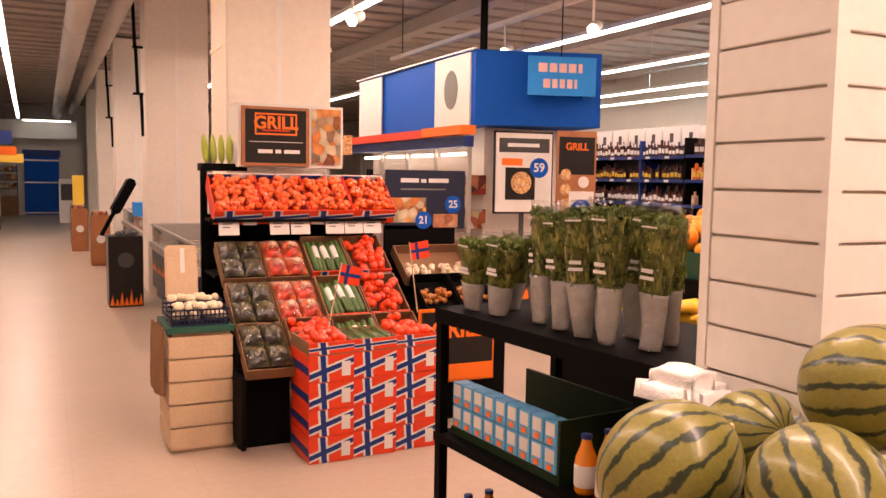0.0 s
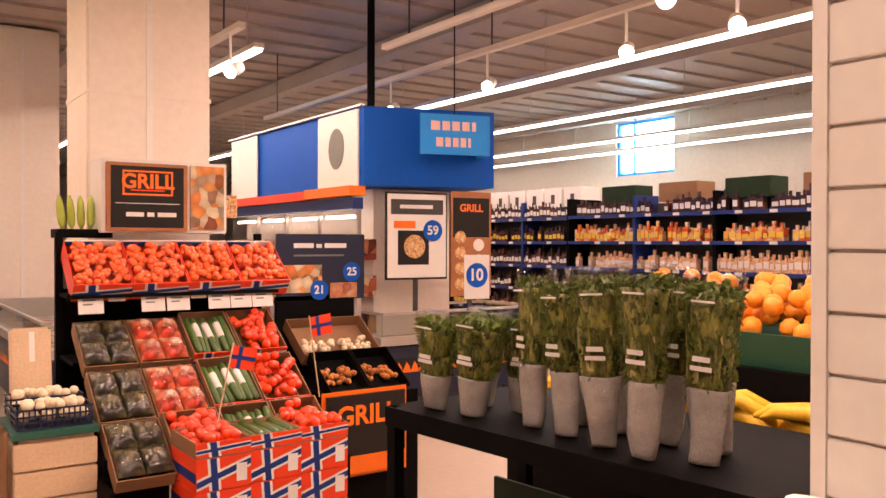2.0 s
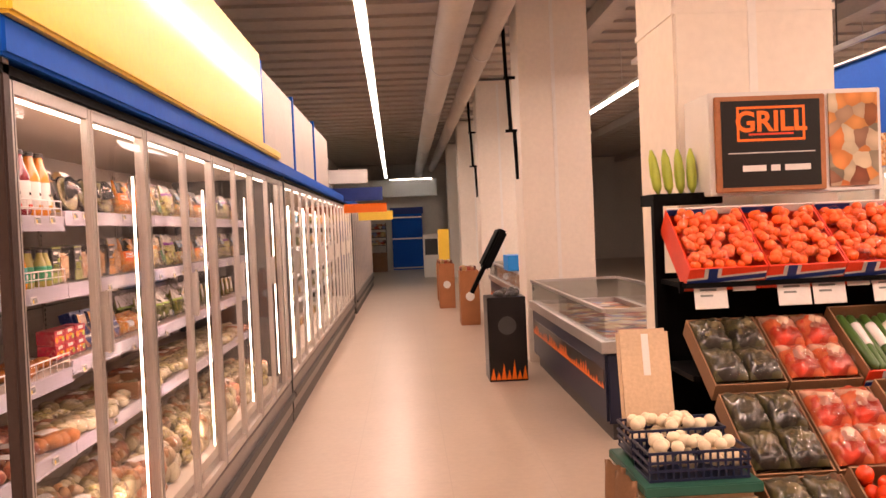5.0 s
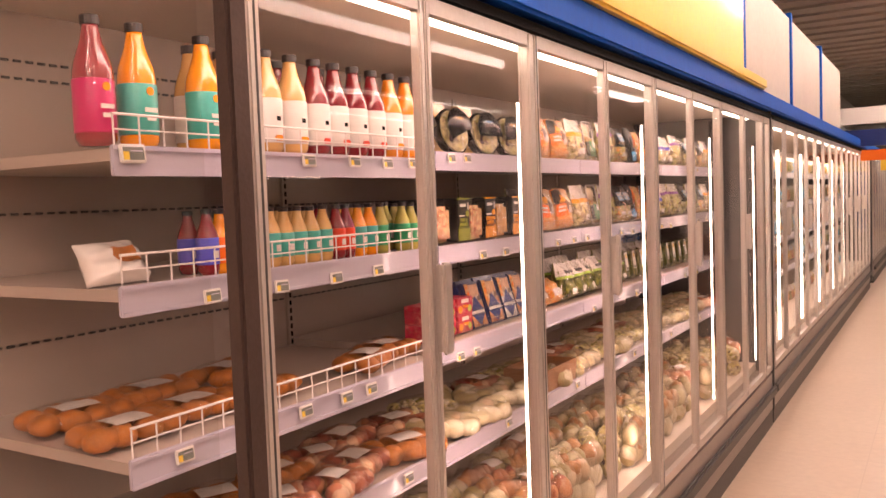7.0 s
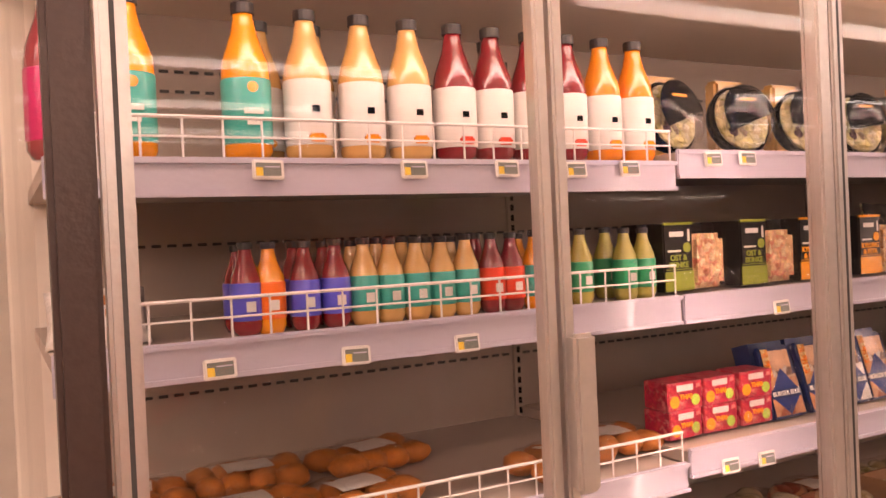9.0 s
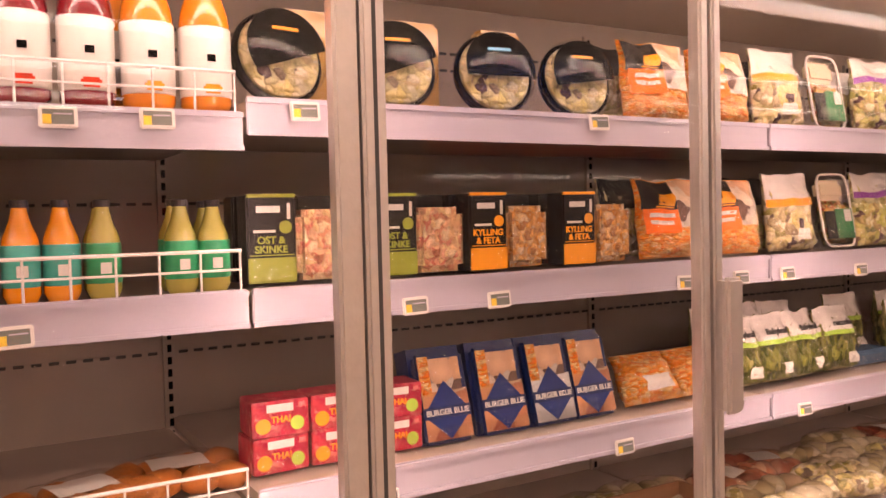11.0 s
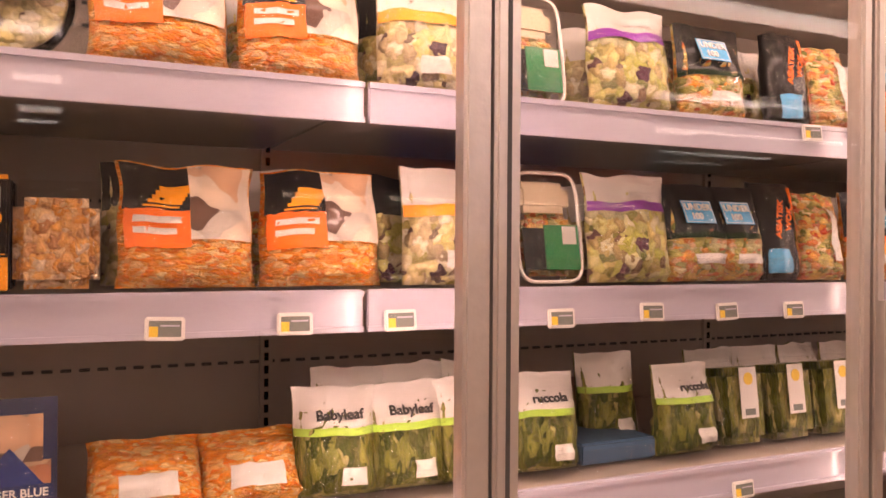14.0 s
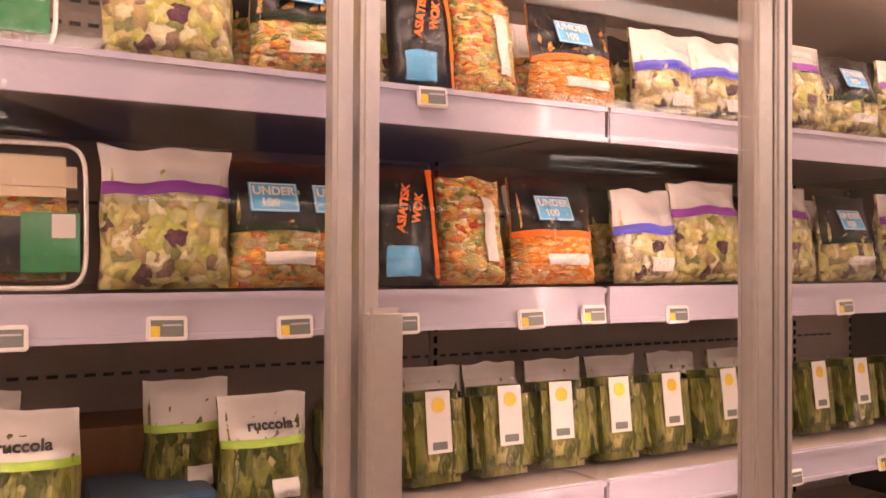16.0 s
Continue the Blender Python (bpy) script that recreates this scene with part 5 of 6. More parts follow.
for r, (y, z, n) in enumerate(((-0.02, 0.95, 1), (-0.36, 0.78, 2))):
    for i in range(n):
        w = 0.54 / n
        k = crate(pose(3.32 + w * (i + 0.5), y, z - 0.03, 35, 0, 0), "cardboard crate of mushroom punnets", w - 0.01, 0.34, 0.08, "cardboard" if n == 1 else "black")
        for a in range(2 if n == 2 else 4):
            p = part("punnet", heap(0.045, 0.06, 16, 0.018, a + r * 7 + i, 1), "bread" if n == 2 else "mushroom", k, "mushrooms in film", smooth=True)
            tagged(p, kind="stuff")
            p.location = ((a - (0.5 if n == 2 else 1.5)) * 0.12, -0.07 if n == 1 else 0, 0.012)
gs = thing("dark_sign", pose(0, 0.16, 0), "dark blue promotion board with prices", "sign")
part("board", box(3.30, 3.94, 0, 0.012, 1.19, 1.62, bevel=0.003), "navy_plastic", gs)
part("script", box(3.42, 3.56, -0.002, 0, 1.53, 1.56), "label_white", gs)
part("script", box(3.58, 3.62, -0.002, 0, 1.53, 1.555), "label_white", gs)
part("script", box(3.64, 3.80, -0.002, 0, 1.53, 1.56), "label_white", gs)
part("small_print", box(3.42, 3.78, -0.002, 0, 1.475, 1.487), "screen", gs)
part("food_picture", box(3.33, 3.62, -0.002, 0, 1.24, 1.42, bevel=0.0005), "food_print", gs)
part("food_picture", box(3.68, 3.88, -0.002, 0, 1.2, 1.3, bevel=0.0005), "meat", gs)
for x, z, t in ((3.60, 1.255, "21"), (3.84, 1.37, "25")):
    p = part("price_disc", lathe([(0.065, 0), (0.065, 0.003)], 24), "blue", gs)
    p.matrix_local = pose(x, -0.002, z, 90, 0, 0)
    words("lettering", t, 0.075, "label_white", gs, Matrix.Translation((x, -0.0062, z)) @ FACE_MY)

# wooden stand with mushrooms, paper bags and a board
ws = thing("wooden_stand", pose(1.70, -0.66, 0), "pale wooden slatted stand with a green top", "stand")
for k in range(5):
    part("slat", box(0, 0.35, 0, 0.02, 0.02 + 0.13 * k, 0.142 + 0.13 * k, bevel=0.004), "wood", ws)
    part("slat", box(0, 0.02, 0.021, 0.44, 0.02 + 0.13 * k, 0.142 + 0.13 * k, bevel=0.004), "wood", ws)
part("body", box(0.021, 0.34, 0.022, 0.44, 0.0, 0.68), "wood", ws)
part("top", box(-0.01, 0.36, -0.01, 0.45, 0.682, 0.715, bevel=0.004), "green_plastic", ws)
for j in range(2):
    bk = thing("mushroom_crate", pose(1.875, -0.54 + 0.2 * j, 0.717 + 0.02 * j), "dark blue plastic crate full of white mushrooms", "crate", "mushroom crates")
    bm = box(-0.16, 0.16, -0.09, 0.09, 0, 0.008)
    for k in range(14):
        x = -0.155 + 0.0238 * k
        box(x - 0.003, x + 0.003, -0.09, -0.084, 0.008, 0.085, bm), box(x - 0.003, x + 0.003, 0.084, 0.09, 0.008, 0.085, bm)
    for z in (0.03, 0.055, 0.085):
        box(-0.16, 0.16, -0.091, -0.085, z, z + 0.008, bm), box(-0.16, 0.16, 0.085, 0.091, z, z + 0.008, bm)
        box(-0.163, -0.157, -0.09, 0.09, z, z + 0.008, bm), box(0.157, 0.163, -0.09, 0.09, z, z + 0.008, bm)
    part("basket", bm, "navy_plastic", bk)
    tagged(part("mushrooms", heap(0.13, 0.065, 44, 0.022, 70 + j, 2.2), "mushroom", bk, smooth=True), kind="stuff").location = (0, 0, 0.03)
pb = thing("wood_panel", pose(1.83, -0.235, 0.815, -14, 0, -4), "small varnished wooden board standing behind the crates", "board")
part("board", box(-0.09, 0.1, 0, 0.02, -0.1, 0.33, bevel=0.012), "wood", pb)
part("tag", box(0.0, 0.025, -0.002, 0, 0.16, 0.31), "label_white", pb)
for k in range(2):
    bg = bag("paper_bags", "bundle of brown paper bags hanging on the stand", pose(1.66, -0.55 + 0.14 * k, 0.32, 0, 0, 200), 0.13, 0.40, 0.03, "cardboard", seed=k, body_film=False)


# ---- freezers along the aisle ----
def freezer(m, long, deep, label):
    f = thing("chest_freezer", m, label, "freezer", "chest freezers")
    part("plinth", box(0.05, deep - 0.05, 0.05, long - 0.05, 0, 0.12), "dark_grey", f)
    part("tub", box(0, deep, 0, long, 0.12, 0.62, bevel=0.02), "navy_plastic", f)
    part("flame_print", box(-0.003, 0.0, 0.05, long - 0.05, 0.36, 0.5), "pack_black", f)
    bm = bmesh.new()
    rnd = random.Random(4)
    n = int(long / 0.09)
    for k in range(n):
        y, h = 0.05 + (long - 0.1) * k / n, rnd.uniform(0.03, 0.12)
        bm.faces.new([bm.verts.new(p) for p in ((-0.0045, y + 0.1, 0.36), (-0.0045, y, 0.36), (-0.0045, y + 0.02, 0.36 + h * 0.6), (-0.0045, y + 0.05, 0.36 + h))])
    tagged(part("flames", bm, "orange", f), kind="stuff")
    bm = bmesh.new()
    for a in ((-0.03, 0.06, -0.03, long + 0.03), (deep - 0.06, deep + 0.03, -0.03, long + 0.03), (0.06, deep - 0.06, -0.03, 0.06), (0.06, deep - 0.06, long - 0.06, long + 0.03)):
        box(*a, 0.62, 0.70, bm, bevel=0.0)
    part("rim", bm, "steel", f)
    part("food", box(0.06, deep - 0.06, 0.06, long - 0.06, 0.621, 0.66), "shelf_goods", f)
    for a in ((0.0, 0.008, 0, long), (deep - 0.008, deep, 0, long), (0.008, deep - 0.008, 0, 0.008), (0.008, deep - 0.008, long - 0.008, long)):
        part("glass", box(*a, 0.70, 0.90), "smoke", f).visible_shadow = False
    bm = bmesh.new()
    for a in ((-0.012, 0.02, 0, long), (deep - 0.02, deep + 0.012, 0, long), (0.02, deep - 0.02, -0.012, 0.02), (0.02, deep - 0.02, long - 0.02, long + 0.012)):
        box(*a, 0.90, 0.925, bm)
    part("top_rail", bm, "steel", f)


freezer(pose(2.33, 2.5, 0), 3.3, 0.95, "chest freezer with glass sides and a flame print")
freezer(pose(6.88, 1.75, 0, 0, 0, 90), 1.85, 0.85, "chest freezer with glass sides and a flame print")
fb = thing("flame_bin", pose(1.75, 4.9, 0), "black box bin with a flame print at the freezer end", "bin")
part("body", box(0, 0.38, 0, 0.4, 0, 0.83, bevel=0.006), "pack_black", fb)
bm = bmesh.new()
for k in range(7):
    x = 0.01 + 0.052 * k
    h = (0.12, 0.08, 0.16, 0.1, 0.19, 0.09, 0.14)[k]
    bm.faces.new([bm.verts.new(p) for p in ((x, -0.002, 0.02), (x + 0.05, -0.002, 0.02), (x + 0.03, -0.002, 0.02 + h))])
tagged(part("flames", bm, "orange", fb), kind="stuff")
part("emblem", lathe([(0.09, 0), (0.09, 0.002)], 24), "dark_grey", fb).matrix_local = pose(0.19, -0.0, 0.55, 90, 0, 0)
tagged(part("bottles", heap(0.13, 0.13, 16, 0.04, 3), "dark_grey", fb, smooth=True), kind="stuff").location = (0.19, 0.2, 0.8)
for x, y, z in ((1.79, 9.65, 0.85), (1.57, 12.5, 0.85), (1.6, 14.2, 0.8)):
    wbx = thing("wooden_bin", pose(x, y, 0), "rust-brown wooden box bin in the aisle", "bin", "wooden bins")
    part("body", box(0, 0.3, 0, 0.4, 0, z, bevel=0.008), "rust_wood", wbx)
    part("disc", lathe([(0.07, 0), (0.07, 0.003)], 20), "label_white", wbx).matrix_local = pose(0.15, -0.001, 0.45, 90, 0, 0)
    tagged(part("goods", heap(0.1, 0.15, 18, 0.045, 5), "shelf_goods", wbx, smooth=True), kind="stuff").location = (0.15, 0.2, z - 0.03)
ys_ = thing("yellow_sign", pose(1.62, 13.4, 0), "tall yellow floor sign in the aisle", "sign")
part("panel", box(0, 0.22, 0, 0.03, 0.8, 1.5, bevel=0.005), "yellow", ys_)
part("post", box(0.08, 0.14, 0.005, 0.025, 0.0, 0.8), "dark_grey", ys_)
kk = thing("leaning_seat", pose(2.05, 8.4, 0.95, 0, 28, 0), "black tilted display panel above the freezers", "display")
part("panel", box(-0.04, 0.1, 0, 0.5, 0, 0.6, bevel=0.03), "black", kk)
part("foot", box(0.0, 0.06, 0.2, 0.3, -0.4, 0.0), "black", kk)
freezer(pose(2.4, 7.0, 0), 4.0, 0.9, "chest freezer farther along the aisle")
bs = thing("blue_box", pose(2.3, 7.6, 0.93), "bright blue box on the freezer", "box")
part("body", box(0, 0.4, 0, 0.5, 0, 0.2), "bright_blue", bs)

# end of the aisle
bd = tagged(thing("door_1", pose(0.45, 28.1, 0), "closed dark blue double door at the end of the aisle", "door"), kind="structure")
part("leaf", box(0, 1.15, 0, 0.06, 0, 2.1), "blue", bd)
part("header", box(-0.05, 1.2, -0.01, 0.06, 2.1, 2.35), "flag_blue", bd)
for z in (0.05, 1.15, 1.95):
    part("rail", box(0, 1.15, -0.012, 0.0, z, z + 0.05), "steel", bd)
es = thing("wall_shelf", pose(-0.95, 27.3, 0), "shelf unit with dark goods and a cardboard base", "shelf")
part("base", box(0, 1.2, 0, 0.5, 0, 0.7), "cardboard", es)
for k in range(3):
    part("shelf", box(0, 1.2, 0.1, 0.5, 0.95 + 0.3 * k, 0.98 + 0.3 * k), "dark_grey", es)
    part("goods", box(0.03, 1.17, 0.15, 0.45, 0.98 + 0.3 * k, 1.16 + 0.3 * k), "shelf_goods", es)
for x in (0.0, 1.17):
    part("upright", box(x, x + 0.03, 0.45, 0.5, 0.7, 1.8), "dark_grey", es)
rb = thing("return_machine", pose(1.5, 22.6, 0), "pale cabinet machine against the wall", "machine")
part("body", box(0, 0.5, 0, 0.6, 0, 1.35, bevel=0.02), "white_paint", rb)
part("panel", box(0.05, 0.45, -0.004, 0, 0.7, 1.2), "dark_grey", rb)

# ---- blue kiosk in the middle of the shop ----
ki = thing("blue_kiosk", pose(0, 0, 0), "blue fascia kiosk with chilled cabinets beneath", "kiosk")
bm = bmesh.new()
foot = [(4.98, 2.0), (6.22, 1.62), (6.9, 5.4), (5.0, 5.4)]
lo, hi = [bm.verts.new((x, y, 2.1)) for x, y in foot], [bm.verts.new((x, y, 2.84)) for x, y in foot]
for k in range(4):
    bm.faces.new((lo[k], lo[(k + 1) % 4], hi[(k + 1) % 4], hi[k]))
bm.faces.new(hi), bm.faces.new(lo[::-1])
part("fascia", bm, "blue", ki)
part("emblem_panel", box(4.955, 4.975, 2.08, 2.9, 2.1, 2.82), "label_white", ki, "white panel")
part("emblem", lathe([(0.16, 0), (0.16, 0.003)], 24), "screen", ki, "grey round emblem").matrix_local = pose(4.953, 2.5, 2.48, 0, -90, 0) @ Matrix.Diagonal((1.25, 1, 1, 1))
part("emblem_panel", box(4.955, 4.975, 4.5, 5.3, 2.1, 2.82), "label_white", ki, "white panel")
part("top_rail", box(4.95, 4.99, 2.0, 5.4, 2.84, 2.86), "steel", ki)
part("red_strip", box(4.80, 4.97, 2.9, 5.4, 1.99, 2.08), "red", ki)
part("orange_strip", box(4.80, 4.97, 1.95, 2.9, 2.0, 2.09), "orange", ki)
part("blue_strip", box(4.85, 4.96, 1.98, 5.4, 1.88, 1.985), "flag_blue", ki)
part("cabinet", box(5.2, 6.1, 2.2, 5.4, 0, 2.09), "cabinet_white", ki)
for k in range(4):
    part("door_glass", box(4.95, 4.96, 2.1 + 0.8 * k, 2.86 + 0.8 * k, 0.3, 1.88), "glass", ki).visible_shadow = False
    part("door_post", box(4.945, 4.985, 2.06 + 0.8 * k, 2.1 + 0.8 * k, 0.1, 1.88), "aluminium", ki)
    for z in (0.7, 1.05, 1.4):
        part("goods", box(5.02, 5.198, 2.14 + 0.8 * k, 2.8 + 0.8 * k, z, z + 0.2), "shelf_goods", ki)
    part("light", box(5.0, 5.02, 2.15 + 0.8 * k, 2.8 + 0.8 * k, 1.8, 1.83), "led_glow", ki)
part("base", box(4.95, 5.2, 2.06, 5.4, 0, 0.3), "plinth", ki)
part("hanger", rod((5.15, 2.2, 2.84), (5.15, 2.2, 4.05), 0.02), "black", ki)
part("hanger", rod((5.22, 2.25, 2.84), (5.22, 2.25, 4.05), 0.02), "black", ki)
sg = thing("brand_sign", pose(5.32, 1.56, 2.38, 0, 0, -16), "light blue two-sided hanging sign with white print", "sign")
part("board", box(0, 0.66, 0, 0.02, 0, 0.37), "bright_blue", sg)
part("side_board", box(0.662, 0.682, 0, 0.5, 0, 0.37), "bright_blue", sg)
for z, x0, w in ((0.22, 0.10, 0.44), (0.07, 0.15, 0.34)):
    part("print", box(x0, x0 + w, -0.003, 0, z, z + 0.085, bevel=0.001), "pink_light", sg, "pale print bar")
    for k in range(4):
        part("gap", box(x0 + w * (0.2 + 0.22 * k), x0 + w * (0.2 + 0.22 * k) + 0.02, -0.005, -0.003, z, z + 0.085), "bright_blue", sg)
part("hanger", rod((0.33, 0.01, 0.37), (0.33, 0.01, 1.7), 0.006, sides=6), "black", sg)

ps = thing("price_poster", pose(5.12, 1.80, 0, 0, 0, -8), "white burger poster with a blue price disc", "poster")
part("sheet", box(0, 0.60, 0, 0.015, 1.24, 2.02), "label_white", ps)
part("frame", box(-0.02, 0.62, 0.016, 0.03, 1.22, 2.04), "pack_black", ps)
part("head", box(0.03, 0.57, -0.002, 0, 1.83, 1.97), "dark_grey", ps)
part("print", box(0.12, 0.46, -0.004, -0.002, 1.885, 1.92), "label_white", ps)
part("word", box(0.06, 0.28, -0.002, 0, 1.70, 1.77), "orange", ps)
part("pack_print", box(0.1, 0.42, -0.002, 0, 1.36, 1.68, bevel=0.0008), "pack_black", ps)
part("burger_print", lathe([(0.11, 0), (0.11, 0.002)], 20), "chicken", ps).matrix_local = pose(0.27, -0.003, 1.53, 90, 0, 0)
part("price_disc", lathe([(0.10, 0), (0.10, 0.003)], 24), "blue", ps).matrix_local = pose(0.46, -0.003, 1.68, 90, 0, 0)
words("lettering", "59", 0.12, "label_white", ps, Matrix.Translation((0.46, -0.007, 1.68)) @ FACE_MY)
part("leg", box(0.28, 0.32, 0.03, 0.06, 0.9, 1.3), "dark_grey", ps)
gp = thing("grill_poster", pose(5.78, 1.72, 0, 0, 0, -8), "dark grill poster with sauce lids and a price", "poster")
part("sheet", box(0, 0.44, 0, 0.015, 1.05, 2.06), "rust_wood", gp)
part("slate", box(0.02, 0.42, -0.002, 0, 1.62, 2.0), "pack_black", gp)
words("lettering", "GRILL", 0.1, "orange", gp, Matrix.Translation((0.22, -0.003, 1.9)) @ FACE_MY)
for k in range(7):
    part("lid_print", lathe([(0.06, 0), (0.06, 0.003)], 16), "film_white" if k % 2 else "chicken", gp).matrix_local = pose(0.1 + 0.2 * (k % 2), -0.002, 1.62 - 0.075 * k, 90, 0, 0)
part("price_tag", box(0.14, 0.42, -0.006, -0.003, 1.02, 1.45), "label_white", gp)
part("price_disc", lathe([(0.12, 0), (0.12, 0.003)], 24), "blue", gp).matrix_local = pose(0.28, -0.006, 1.25, 90, 0, 0)
words("lettering", "10", 0.16, "label_white", gp, Matrix.Translation((0.27, -0.0105, 1.25)) @ FACE_MY)
part("leg", box(0.2, 0.24, 0.02, 0.05, 0.9, 1.1), "dark_grey", gp)


# ---- shop shelving ----
def gondola(m, long, label, goods_kind):
    g = thing("shop_shelving", m, label, "shelving", "shop shelving")
    part("back", box(0.4, 0.44, 0, long, 0, 2.1), "dark_grey", g)
    n = int(long / 1.25)
    for k in range(n + 1):
        part("upright", box(-0.02, 0.44, k * long / n - 0.02, k * long / n + 0.02, 0, 2.2), "flag_blue" if k % 2 else "black", g)
    rnd = random.Random(int(long * 10))
    for lev in range(6):
        z = 0.15 + 0.36 * lev
        part("shelf", box(-0.02, 0.4, 0.02, long - 0.02, z - 0.03, z), "dark_grey", g)
        part("price_strip", box(-0.035, -0.021, 0.02, long - 0.02, z - 0.04, z + 0.005), "flag_blue", g)
        bm, labels = bmesh.new(), bmesh.new()
        y = 0.05
        while y < long - 0.15:
            w, h = rnd.choice((0.07, 0.08, 0.1)), rnd.uniform(0.16, 0.27)
            if rnd.random() < 0.9:
                r = w / 2
                box(0.02, 0.02 + w, y, y + w - 0.006, z, z + h * 0.72, bm), box(0.02 + w * 0.3, 0.02 + w * 0.7, y + w * 0.3, y + w * 0.66, z + h * 0.72, z + h, bm)
                box(0.017, 0.0195, y + 0.006, y + w - 0.012, z + h * 0.2, z + h * 0.5, labels)
            y += w
        tagged(part("goods", bm, goods_kind[lev % len(goods_kind)], g), "rows of bottles and jars", kind="stuff")
        tagged(part("labels", labels, ("label_white", "tag_yellow", "label_white")[lev % 3], g), kind="stuff")
        for k in range(int(long / 0.45)):
            part("price_label", box(-0.037, -0.0352, 0.1 + 0.45 * k, 0.2 + 0.45 * k, z - 0.036, z), "label_white", g)
    return g


M["sauce"] = mixed("sauce_bottles", [(0.02, 0.012, 0.012), (0.06, 0.012, 0.01), (0.02, 0.02, 0.025), (0.2, 0.05, 0.02)], 12, coat=0.6, bump=0)
M["spread"] = mixed("spread_jars", [(0.85, 0.22, 0.02), (0.65, 0.05, 0.02), (0.86, 0.55, 0.2), (0.86, 0.72, 0.5), (0.75, 0.12, 0.02)], 12, coat=0.6, bump=0)
gondola(pose(9.7, 4.0, 0), 3.75, "blue-black shelving full of dark sauce bottles", ["sauce"])
gondola(pose(9.5, -3.5, 0), 7.5, "blue-black shelving full of jars and bottles", ["spread", "sauce", "spread", "pasta"])
gondola(pose(7.0, 4.0, 0), 2.5, "shelving with jars behind the posters", ["spread", "sauce"])
for k in range(9):
    b = thing("top_box", pose(9.75, 4.0 + 0.42 * k, 2.1), "white cardboard box on top of the shelving", "box", "boxes on shelving")
    part("carton", box(0, 0.38, 0, 0.38, 0, 0.3, bevel=0.006), "label_white", b)
    part("print", box(-0.002, 0, 0.15, 0.23, 0.06, 0.2), "dark_grey", b)
for k in range(7):
    b = thing("top_box", pose(9.55, -3.2 + 1.0 * k, 2.1), ("green", "brown")[k % 2] + " carton on top of the shelving", "box", "boxes on shelving")
    part("carton", box(0, 0.36, 0, 0.6, 0, 0.24, bevel=0.006), ("dark_green", "cardboard")[k % 2], b)
fz = gondola(pose(13.2, -3, 0), 15, "long far shelving along the wall", ["shelf_goods"])

# ---- celery rack, fruit, melons and slatted pillar ----
ra = thing("metal_rack", pose(0, 0, 0), "black metal shelf rack for herbs and cartons", "rack")
A, B = Vector((2.31, -2.87)), Vector((2.42, -3.92))
u = (B - A).normalized()
v = Vector((-u.y, u.x))
if v.x < 0:
    v = -v
turn = Matrix(((v.x, u.x, 0, A.x), (v.y, u.y, 0, A.y), (0, 0, 1, 0), (0, 0, 0, 1)))
ra.matrix_world = turn
L = (B - A).length
for x in (0, 0.5):
    for y in (0, L):
        part("post", box(x - 0.016, x + 0.016, y - 0.016, y + 0.016, 0, 1.13), "black", ra)
part("top_shelf", box(-0.02, 0.52, -0.02, L + 0.02, 1.08, 1.13), "black", ra)
part("low_shelf", box(-0.02, 0.52, -0.02, L + 0.02, 0.67, 0.70), "black", ra)
part("floor_shelf", box(-0.02, 0.52, -0.02, L + 0.02, 0.30, 0.33), "black", ra)
part("back_panel", box(0.488, 0.5, 0.42, L - 0.02, 0.33, 1.08), "black", ra)


